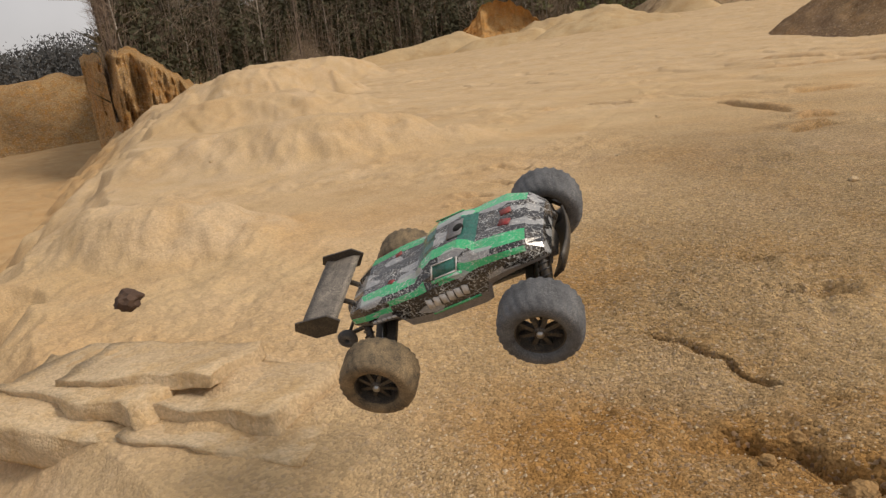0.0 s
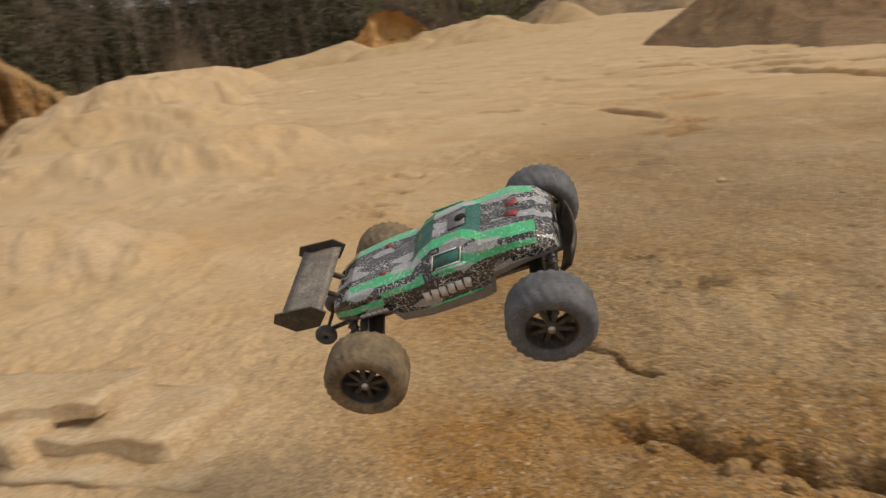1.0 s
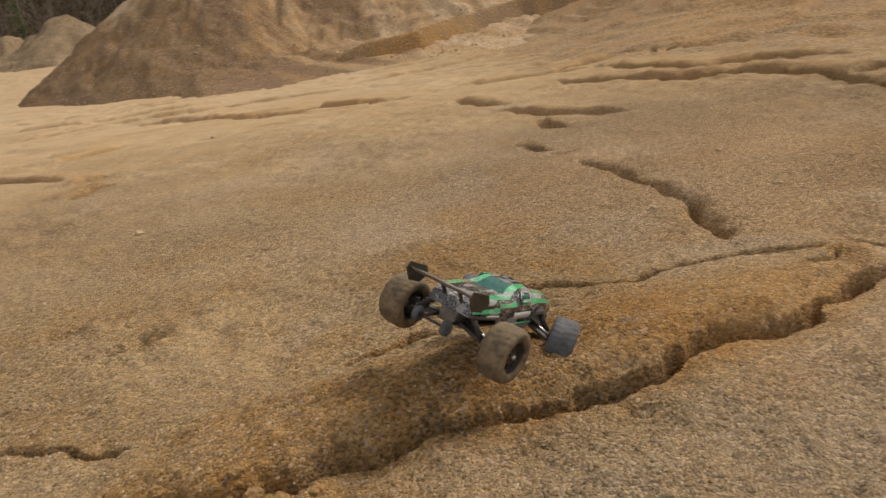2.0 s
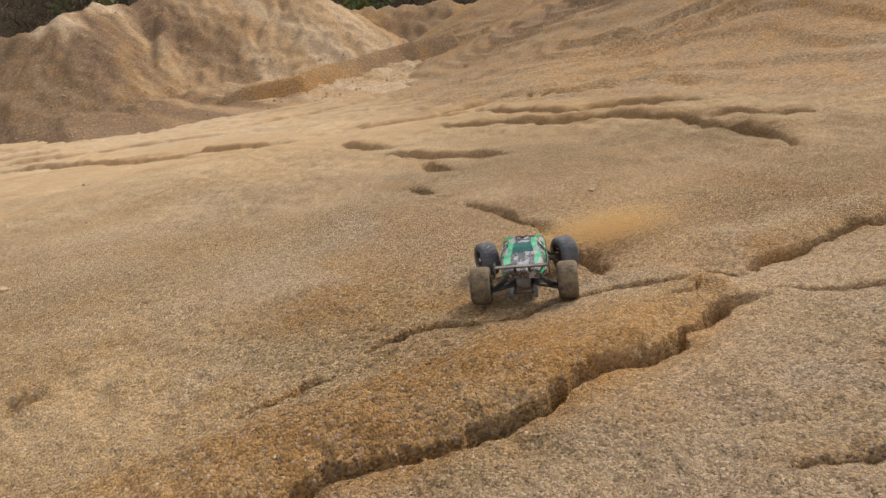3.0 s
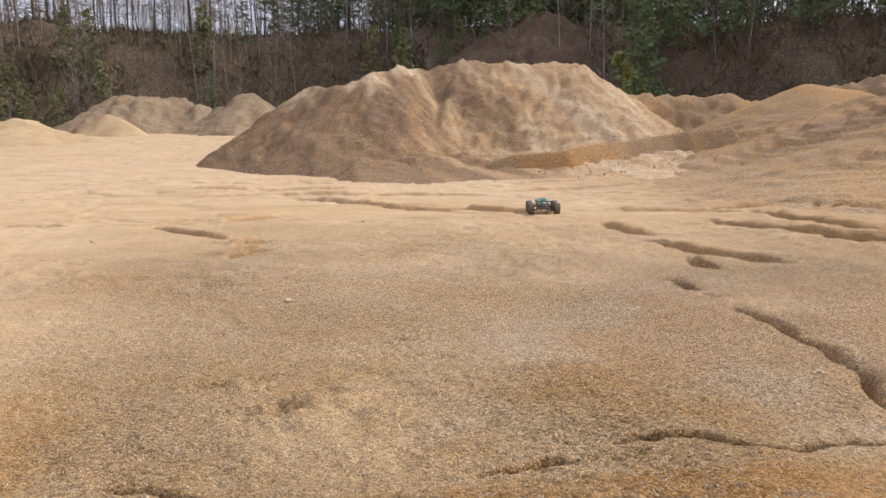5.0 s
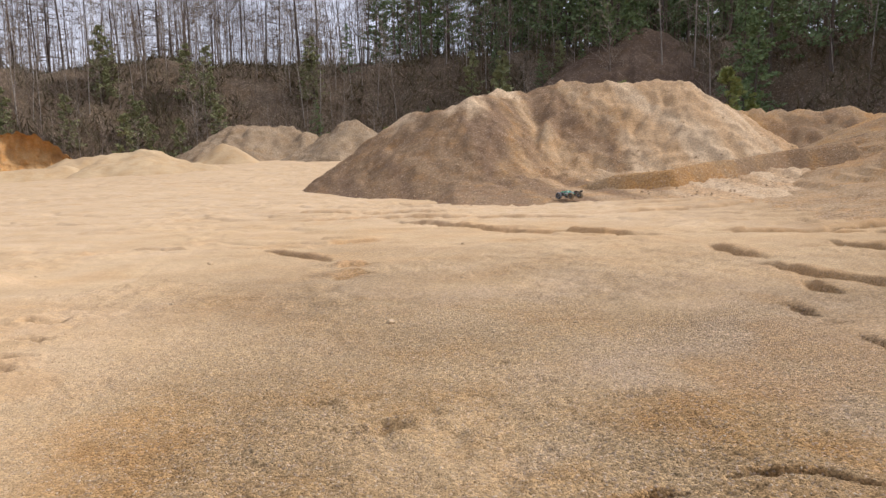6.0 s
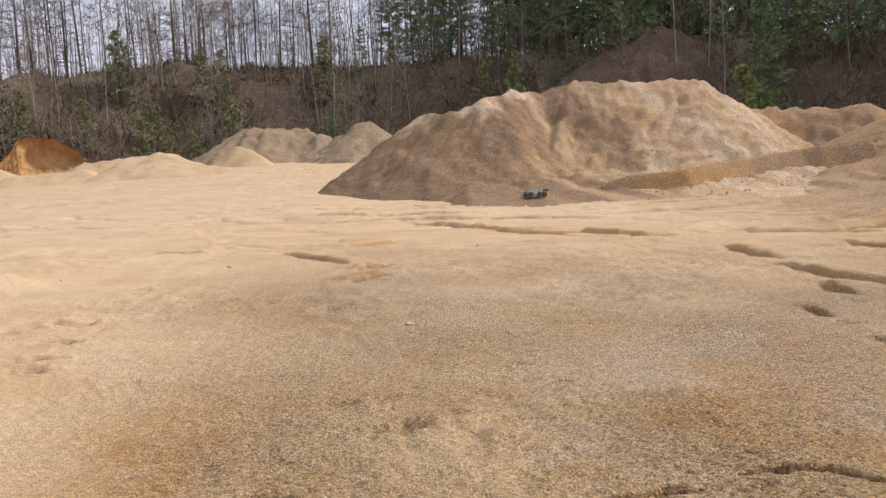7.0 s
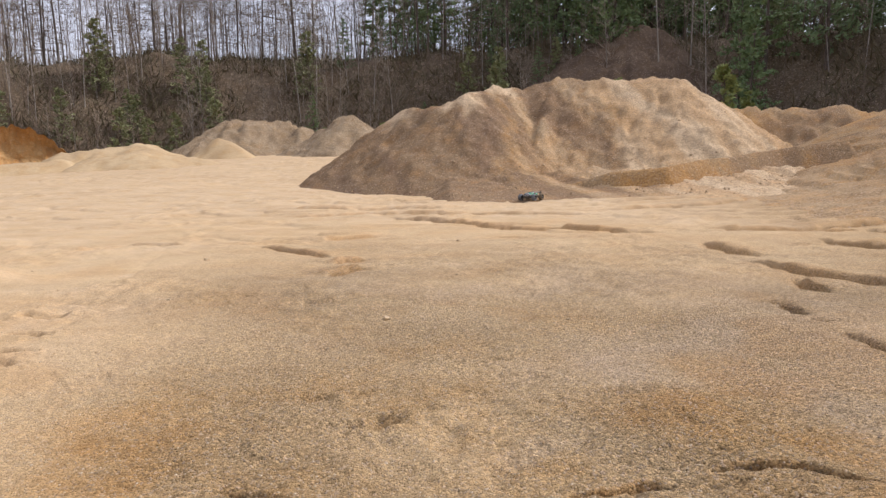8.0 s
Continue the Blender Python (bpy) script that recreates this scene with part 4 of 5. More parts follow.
def build_back_wood():
    """The depth of the pine wood behind the front rows, too dense to tell its trees apart."""
    rnd = random.Random(37)
    pile = Pile()
    for _ in range(90):
        x, y, z = (float(c) for c in bank_point(rnd.uniform(0.615, 0.88), rnd.uniform(24, 46)))
        h, foot = rnd.uniform(9, 15), Vector((x, y, z - 0.3))
        pile.tube([foot, foot + Vector((0, 0, h))], [0.13, 0.03], 4)
        for _ in range(330):
            u = rnd.random() ** 0.7
            reach = 0.4 + 1.9 * (1 - u) ** 0.7
            a = rnd.uniform(0, 6.28)
            q = foot + Vector((math.cos(a) * reach * rnd.random() ** 0.5, math.sin(a) * reach * rnd.random() ** 0.5, h * (0.12 + 0.88 * u)))
            pile.blade(q, Vector((math.cos(a) * 0.8, math.sin(a) * 0.8, rnd.uniform(-0.2, 0.8))).normalized() * rnd.uniform(0.4, 0.8), 0.32, rnd)
    tagged(new("pine_wood", pile.mesh("pine_wood", PINE, False)), "dense green pine wood on top of the bank", "wood", kind="stuff")


build_back_wood()


def build_brush():
    """Dead bracken, brambles and leaf litter on the bank: countless fine stems."""
    rnd = random.Random(9)
    nr = np.random.RandomState(9)
    n = 52000
    v = nr.uniform(0.03, 0.95, n)
    out = nr.uniform(0.1, 14, n)
    x, y, z = bank_point(v, out)
    keep = vnoise(x, y, 2.5, 611) > -0.45
    pile = Pile()
    for X, Y, Z in zip(x[keep], y[keep], z[keep]):
        h = rnd.uniform(0.25, 1.1) * (1.7 if vnoise(X, Y, 1.6, 617) > 0.35 else 1.0)
        w = Vector((rnd.gauss(0, 0.5), rnd.gauss(0, 0.5), rnd.uniform(0.3, 1.1))).normalized() * h
        pile.blade(Vector((X, Y, Z - 0.05)), w, rnd.uniform(0.05, 0.16), rnd)
    ob = new("undergrowth", pile.mesh("undergrowth", BRUSH, False))
    return tagged(ob, "tangle of dead brown brush on the bank", "undergrowth", kind="stuff")


build_brush()


def build_thicket():
    """Countless thin leafless stems that fill the bank and the wood."""
    rnd = random.Random(29)
    nr = np.random.RandomState(29)
    n = 5200
    v, out = nr.uniform(0.02, 0.95, n), 34 * nr.uniform(0, 1, n) ** 1.3
    x, y, z = bank_point(v, out)
    pile = Pile()
    for X, Y, Z, o in zip(x, y, z, out):
        if o > 11 and rnd.random() < 0.55:
            continue
        h = rnd.uniform(2.0, 5.0) if o < 11 else rnd.uniform(4, 11)
        p = Vector((X, Y, Z - 0.2))
        d = Vector((rnd.gauss(0, 0.06), rnd.gauss(0, 0.06), 1))
        pile.tube([p, p + d * h * 0.5, p + d * h + Vector((rnd.gauss(0, 0.1), rnd.gauss(0, 0.1), 0)) * h * 0.3], [0.005 * h, 0.0035 * h, 0.004], 3)
        for _ in range(9):
            u = rnd.uniform(0.3, 1.0)
            w = Vector((rnd.gauss(0, 0.6), rnd.gauss(0, 0.6), rnd.uniform(0.2, 0.9))).normalized() * h * rnd.uniform(0.1, 0.24)
            pile.blade(p + d * h * u, w, 0.03, rnd)
    tagged(new("thicket", pile.mesh("thicket", TWIG, False)), "thicket of thin leafless stems covering the bank", "thicket", kind="stuff")


build_thicket()


def build_evergreens():
    """Ivy and low evergreen growth that darkens the wood above the cliff."""
    rnd = random.Random(43)
    nr = np.random.RandomState(43)
    v, out = nr.uniform(0.065, 0.34, 2600), nr.uniform(0.2, 9.0, 2600)
    x, y, z = bank_point(v, out)
    pile = Pile()
    for X, Y, Z in zip(x, y, z):
        if vnoise(X, Y, 2.2, 631) < -0.35:
            continue
        h = rnd.uniform(0.8, 4.2)
        for _ in range(16):
            q = Vector((X + rnd.gauss(0, 0.35), Y + rnd.gauss(0, 0.35), Z + h * rnd.random()))
            pile.blade(q, Vector((rnd.gauss(0, 1), rnd.gauss(0, 1), rnd.gauss(-0.1, 0.7))).normalized() * rnd.uniform(0.15, 0.38), rnd.uniform(0.12, 0.24), rnd)
    tagged(new("ivy", pile.mesh("ivy", IVY, False)), "dark ivy and evergreen growth in the wood", "undergrowth", kind="stuff")


build_evergreens()


# ---- the model truck ----
def plain(name, a, b=None, scale=60.0, rough=0.5, metal=0.0, dust=0.0, dust_tone=(0.42, 0.31, 0.19)):
    """Plastic, rubber or metal with wear and a film of dust."""
    m, t, bs = tree_of(name)
    col = mix(t, ramp_of(t, noise_fac(t, scale, 5, 0.7), 0.35, 0.65), a, b or a)
    if dust:
        f = t.nodes.new("ShaderNodeMath")
        f.operation = "MULTIPLY"
        t.links.new(ramp_of(t, noise_fac(t, 22, 6, 0.75), 0.30, 0.72), f.inputs[0])
        t.links.new(ramp_of(t, noise_fac(t, 420, 3, 0.7), 0.45, 0.58, 0.12, 1.0), f.inputs[1])
        g = t.nodes.new("ShaderNodeMath")
        g.operation = "MULTIPLY"
        g.inputs[1].default_value = dust
        t.links.new(f.outputs[0], g.inputs[0])
        col = mix(t, g.outputs[0], col, dust_tone)
    t.links.new(col, bs.inputs["Base Color"])
    bs.inputs["Roughness"].default_value = rough
    bs.inputs["Metallic"].default_value = metal
    bump(t, bs, noise_fac(t, scale * 2, 4, 0.6), 0.25, 0.001)
    return m


def printed(name, main, other, share, fleck):
    """Printed shell: broken shards of a second colour, pale hairline scratches, splattered flecks."""
    m, t, bs = tree_of(name)
    c = t.nodes.new("ShaderNodeTexCoord")
    mp = t.nodes.new("ShaderNodeMapping")
    mp.inputs["Scale"].default_value = (1.0, 2.4, 2.4)
    mp.inputs["Rotation"].default_value = (0.3, 0.2, 0.6)
    t.links.new(c.outputs["Object"], mp.inputs["Vector"])
    cells = node(t, "ShaderNodeTexVoronoi", Scale=24.0)
    t.links.new(mp.outputs["Vector"], cells.inputs["Vector"])
    pick = t.nodes.new("ShaderNodeSeparateColor")
    t.links.new(cells.outputs["Color"], pick.inputs["Color"])
    col = mix(t, ramp_of(t, pick.outputs["Red"], share - 0.005, share + 0.005, 1.0, 0.0), main, other)
    lines = node(t, "ShaderNodeTexVoronoi", Scale=38.0)
    lines.feature = "DISTANCE_TO_EDGE"
    t.links.new(mp.outputs["Vector"], lines.inputs["Vector"])
    scratch = t.nodes.new("ShaderNodeMath")
    scratch.operation = "MULTIPLY"
    t.links.new(ramp_of(t, lines.outputs["Distance"], 0.012, 0.035, 1.0, 0.0), scratch.inputs[0])
    t.links.new(ramp_of(t, noise_fac(t, 30, 4, 0.7), 0.48, 0.58), scratch.inputs[1])
    col = mix(t, scratch.outputs[0], col, (0.55, 0.57, 0.56))
    drops = t.nodes.new("ShaderNodeMath")
    drops.operation = "MULTIPLY"
    t.links.new(ramp_of(t, noise_fac(t, 240, 3, 0.75), 0.54, 0.61), drops.inputs[0])
    t.links.new(ramp_of(t, noise_fac(t, 18, 4, 0.7), 0.40, 0.62, 0.10, fleck), drops.inputs[1])
    col = mix(t, drops.outputs[0], col, (0.70, 0.71, 0.70))
    col = mix(t, ramp_of(t, noise_fac(t, 35, 6, 0.75), 0.5, 0.8, 0.0, 0.35), col, (0.40, 0.32, 0.22))
    t.links.new(col, bs.inputs["Base Color"])
    bs.inputs["Roughness"].default_value = 0.24
    bs.inputs["Coat Weight"].default_value = 0.8
    bs.inputs["Coat Roughness"].default_value = 0.16
    bump(t, bs, noise_fac(t, 200, 4, 0.6), 0.25, 0.001)
    return m


# second colours are light greys, painting the whitish sheen into both prints
SHELL = printed("printed_shell", (0.016, 0.017, 0.020), (0.30, 0.31, 0.32), 0.24, 0.95)
GREEN = printed("green_decal", (0.025, 0.46, 0.19), (0.35, 0.42, 0.39), 0.16, 0.6)
GREYDECAL = plain("grey_decal", (0.13, 0.13, 0.14), (0.22, 0.22, 0.23), 200, 0.4, dust=0.5, dust_tone=(0.5, 0.48, 0.46))
WHITE = plain("white_decal", (0.72, 0.72, 0.72), (0.55, 0.55, 0.55), 200, 0.4, dust=0.2)
REDDECAL = plain("red_decal", (0.30, 0.02, 0.03), (0.2, 0.02, 0.03), 200, 0.4, dust=0.3)
GLASSPRINT = plain("window_print", (0.012, 0.09, 0.075), (0.02, 0.17, 0.135), 150, 0.2, dust=0.25, dust_tone=(0.35, 0.38, 0.38))
RUBBER = plain("tyre_rubber", (0.045, 0.048, 0.054), (0.11, 0.116, 0.127), 30, 0.8, dust=0.6, dust_tone=(0.30, 0.30, 0.30))
DUSTRUBBER = plain("dusty_tyre_rubber", (0.05, 0.043, 0.034), (0.2, 0.15, 0.09), 40, 0.9, dust=0.85, dust_tone=(0.40, 0.29, 0.165))
PLASTIC = plain("black_plastic", (0.013, 0.013, 0.014), (0.028, 0.027, 0.026), 80, 0.5, dust=0.35)
DUSTPLASTIC = plain("dusty_plastic", (0.04, 0.038, 0.036), (0.16, 0.14, 0.12), 40, 0.6, dust=0.9, dust_tone=(0.48, 0.42, 0.34))
HOLE = plain("hole_black", (0.004, 0.004, 0.004), None, 60, 0.9)
METAL = plain("steel", (0.55, 0.55, 0.55), (0.35, 0.35, 0.35), 90, 0.3, 1.0)
SPRING = plain("dark_spring", (0.05, 0.05, 0.055), (0.1, 0.1, 0.1), 90, 0.35, 0.6)


def part(name, bm, material, parent, label="", m=None, soft=True, width=0.0):
    """Link a bmesh as one mesh object under a thing or under a part."""
    if width:
        bmesh.ops.bevel(bm, geom=[e for e in bm.edges if len(e.link_faces) == 2 and e.calc_face_angle(0) > 0.6], offset=width, segments=2, affect="EDGES", profile=0.6)
    me = bpy.data.meshes.new(name)
    bm.to_mesh(me)
    bm.free()
    me.polygons.foreach_set("use_smooth", [soft] * len(me.polygons))
    for mat in material if isinstance(material, (list, tuple)) else (material,):
        me.materials.append(mat)
    ob = new(name, me)
    ob.parent = parent
    if m is not None:
        ob.matrix_basis = m
    if label:
        tagged(ob, label)
    return ob


def lathe(bm, profile, segments, closed=True):
    """Turn a profile of (radius, y) about the y axis."""
    rings = []
    for k in range(segments):
        a = 2 * math.pi * k / segments
        rings.append([bm.verts.new((r * math.cos(a), y, r * math.sin(a))) for r, y in profile])
    n = len(profile)
    for k in range(segments):
        A, B = rings[k], rings[(k + 1) % segments]
        for j in range(n if closed else n - 1):
            bm.faces.new((A[j], A[(j + 1) % n], B[(j + 1) % n], B[j]))
    bmesh.ops.recalc_face_normals(bm, faces=bm.faces)
    return bm


def box(bm, size, m=None):
    bmesh.ops.create_cube(bm, size=1.0, matrix=(m or Matrix()) @ Matrix.Diagonal((*size, 1)))
    return bm


def rod(bm, a, b, r, sides=10):
    a, b = Vector(a), Vector(b)
    m = Matrix.Translation((a + b) / 2) @ (b - a).to_track_quat("Z", "Y").to_matrix().to_4x4()
    bmesh.ops.create_cone(bm, cap_ends=True, segments=sides, radius1=r, radius2=r, depth=(b - a).length, matrix=m)
    return bm


MODEL = 0.9
W_TYRE, WB, TRACK, DROOP = 0.086, 0.187, 0.184, -0.054


def build_wheel(truck, side, tyre_mat, label):
    """A wheel about its own axle (y): rim with spokes, and its tyre. side: +1 left, -1 right."""
    bm = bmesh.new()
    w = W_TYRE
    lathe(bm, [(0.045, -w * 0.40), (0.049, -w * 0.42), (0.049, w * 0.42), (0.045, w * 0.40), (0.041, w * 0.2), (0.041, -w * 0.2)], 32)
    face = side * w * 0.24
    wheel = part("wheel", bm, PLASTIC, truck, "black spoked plastic wheel", soft=False)
    for k in range(8):
        bm = bmesh.new()
        m = pose(0, 0, 0, 0, 45 * k, 0) @ Matrix.Translation((0.027, face, 0)) @ pose(0, 0, 0, 0, 0, side * -12)
        box(bm, (0.036, 0.010, 0.0085), m)
        part("spoke", bm, PLASTIC, wheel, soft=False)
    bm = bmesh.new()
    rod(bm, (0, face - 0.012, 0), (0, face + 0.012, 0), 0.013, 14)
    part("hub", bm, PLASTIC, wheel)
    bm = bmesh.new()
    prof = [(0.047, -w * 0.43), (0.058, -w * 0.49), (0.070, -w * 0.485), (0.0775, -w * 0.42), (0.0808, -w * 0.30), (0.0815, -w * 0.10), (0.0815, w * 0.10), (0.0808, w * 0.30), (0.0775, w * 0.42), (0.070, w * 0.485), (0.058, w * 0.49), (0.047, w * 0.43),
            (0.05, w * 0.3), (0.05, -w * 0.3)]
    lathe(bm, prof, 104)
    bm.verts.ensure_lookup_table()
    for i, v in enumerate(bm.verts):
        k, j = divmod(i, len(prof))
        if 3 <= j <= 8 and (k + (2 if j > 5 else 0) + abs(j - 5.5) // 1) % 4 < 1.5:
            v.co.x, v.co.z = v.co.x * 0.962, v.co.z * 0.962
    part("tyre", bm, tyre_mat, wheel, label)
    bm = bmesh.new()
    rod(bm, (0, face, 0), (0, face + side * 0.017, 0), 0.0075, 6)
    part("wheel_nut", bm, METAL, wheel, "steel wheel nut")
    return wheel


def build_body(truck):
    """Printed shell, lofted over cross-sections: (x, sill z, half width, shoulder z, top half width, top z)."""
    rows = [(-0.236, 0.002, 0.076, 0.026, 0.066, 0.038), (-0.190, 0.000, 0.092, 0.032, 0.080, 0.054), (-0.118, -0.002, 0.098, 0.036, 0.083, 0.059), (-0.104, -0.030, 0.100, 0.037, 0.083, 0.059),
            (-0.045, -0.038, 0.103, 0.039, 0.078, 0.060), (-0.022, -0.038, 0.103, 0.041, 0.067, 0.075), (0.010, -0.038, 0.103, 0.043, 0.062, 0.087), (0.072, -0.038, 0.103, 0.045, 0.062, 0.089),
            (0.092, -0.034, 0.102, 0.048, 0.068, 0.082), (0.106, 0.000, 0.102, 0.050, 0.080, 0.075), (0.165, 0.010, 0.104, 0.050, 0.086, 0.072), (0.208, 0.008, 0.098, 0.042, 0.076, 0.060), (0.234, 0.000, 0.080, 0.024, 0.056, 0.034)]
    bm = bmesh.new()
    rings = []
    for x, zs, hw, zh, tw, zt in rows:
        half = [(hw * 0.93, zs), (hw, zs + 0.35 * (zh - zs)), (hw, zh - 0.012), (hw * 0.955, zh), (0.5 * (hw + tw), 0.5 * (zh + zt)), (tw, zt - 0.003), (tw * 0.62, zt + 0.0015), (tw * 0.30, zt), (0.0, zt + 0.001)]
        ring = [bm.verts.new((x, y, z)) for y, z in half] + [bm.verts.new((x, -y, z)) for y, z in half[-2::-1]]
        rings.append(ring)
    n = len(rings[0])
    bands = [2, 0, 0, 1, 0, 1, 0, 0]            # grey, shell, shell, green, shell, green, shell, shell
    for i in range(len(rings) - 1):
        x = 0.5 * (rows[i][0] + rows[i + 1][0])
        for j in range(n - 1):
            k = min(j, n - 2 - j)
            f = bm.faces.new((rings[i][j], rings[i][j + 1], rings[i + 1][j + 1], rings[i + 1][j]))
            kind = bands[k]
            if -0.05 < x < 0.0 and k >= 6:
                kind = 3                         # rear screen, set between the buttresses
            elif 0.08 < x < 0.10 and k >= 6:
                kind = 3                         # narrow windscreen
            elif k == 3 and (-0.03 < x < 0.02 or x < -0.13 or x > 0.2):
                kind = 0
            elif k == 2 and x < -0.15:
                kind = 1
            elif k == 4 and x < -0.11:
                kind = 0
            elif k == 5 and (x < -0.19 or x > 0.2):
                kind = 0
            f.material_index = kind
    bm.faces.new(rings[0][::-1])
    bm.faces.new(rings[-1])
    bmesh.ops.recalc_face_normals(bm, faces=bm.faces)
    ob = part("body_shell", bm, [SHELL, GREEN, GREYDECAL, GLASSPRINT], truck, "scuffed black and green printed shell", soft=False, width=0.0035)
    # lettering as plain blocks on both flanks, a small red mark, roof vent
    for s in (-1, 1):
        for k in range(6):
            b = bmesh.new()
            box(b, (0.0130, 0.002, 0.022), pose(-0.030 + 0.0172 * k, s * 0.1038, 0.013 + 0.0006 * k, 0, 14 * (1 if k % 2 else 0.4), 0))
            part("side_mark", b, WHITE, ob)
        for k in range(5):
            b = bmesh.new()
            box(b, (0.010, 0.002, 0.006), pose(-0.175 + 0.0130 * k, s * (0.0945 + 0.0009 * k), 0.012, 0, 0, s * 5))
            part("small_mark", b, WHITE, ob)
        b = bmesh.new()
        box(b, (0.115, 0.002, 0.0055), pose(0.020, s * 0.1038, -0.011, 0, -2, 0))
        part("flank_stripe", b, GREEN, ob)
        b = bmesh.new()
        box(b, (0.024, 0.018, 0.002), pose(0.168, s * 0.018, 0.0728, 0, 6, 14 * s))
        part("bonnet_mark", b, REDDECAL, ob)
        b = bmesh.new()
        box(b, (0.016, 0.012, 0.002), pose(-0.11, s * 0.046, 0.0602, 0, -4, 20 * s))
        part("deck_mark", b, REDDECAL, ob)
        lean = pose(0.035, s * 0.0835, 0.0680, s * -47, 0, 0)      # outlined side window
        b = bmesh.new()
        box(b, (0.056, 0.026, 0.0015), lean @ pose(0, 0, 0.0005, 0, 0, 0))
        part("side_window", b, GLASSPRINT, ob)
        for dx, dy, ln, tilt in ((0, 0.013, 0.050, 0), (0, -0.013, 0.050, 0), (-0.029, 0, 0.027, 70), (0.029, 0, 0.027, 70)):
            b = bmesh.new()
            box(b, (ln, 0.0026, 0.002), lean @ pose(dx, dy, 0.0012, 0, 0, tilt))
            part("window_outline", b, WHITE, ob)
        b = bmesh.new()
        box(b, (0.070, 0.0065, 0.002), lean @ pose(0.0, -0.019 * s * s, 0.0012, 0, 0, 0))
        part("window_stripe", b, GREEN, ob)
    b = bmesh.new()
    box(b, (0.036, 0.050, 0.002), pose(0.062, 0, 0.0906, 0, -2, 0))
    part("roof_patch", b, GREYDECAL, ob, "grey worn patch on the roof")
    # solid black disc on the roof, painted for the dark inside a hole
    b = bmesh.new()
    rod(b, (0.070, 0, 0.088), (0.070, 0, 0.0928), 0.0115, 20)
    part("roof_vent", b, HOLE, ob, "round black disc painted as the dark of a roof hole")
    return ob


def build_wing(truck):
    bm = bmesh.new()
    prof = [(-0.036, -0.004), (-0.020, 0.004), (0.004, 0.008), (0.030, 0.009), (0.048, 0.018), (0.046, 0.013), (0.027, 0.004), (-0.020, -0.001)]
    ends = []
    for y in (-0.108, -0.054, 0.0, 0.054, 0.108):
        ends.append([bm.verts.new((-0.272 - x, y, 0.066 + z)) for x, z in prof])
    for A, B in zip(ends[:-1], ends[1:]):
        for j in range(8):
            bm.faces.new((A[j], A[(j + 1) % 8], B[(j + 1) % 8], B[j]))
    bmesh.ops.recalc_face_normals(bm, faces=bm.faces)
    wing = part("wing", bm, DUSTPLASTIC, truck, "dusty grey rear wing")
    for s in (-1, 1):
        bm = bmesh.new()
        vs = [(-0.338, 0.079), (-0.324, 0.097), (-0.245, 0.086), (-0.226, 0.062), (-0.256, 0.036), (-0.308, 0.042)]
        a = [bm.verts.new((x, s * 0.109, z)) for x, z in vs]
        b = [bm.verts.new((x, s * 0.113, z)) for x, z in vs]
        bm.faces.new(a)
        bm.faces.new(b[::-1])
        for j in range(6):
            bm.faces.new((a[j], a[(j + 1) % 6], b[(j + 1) % 6], b[j]))
        bmesh.ops.recalc_face_normals(bm, faces=bm.faces)
        part("end_plate", bm, PLASTIC, wing, "black wing end plate", soft=False)
    for s in (-1, 1):
        bm = bmesh.new()
        rod(bm, (-0.20, s * 0.03, 0.0), (-0.262, s * 0.03, 0.066), 0.006)
        part("wing_mount", bm, PLASTIC, wing)
    return wing


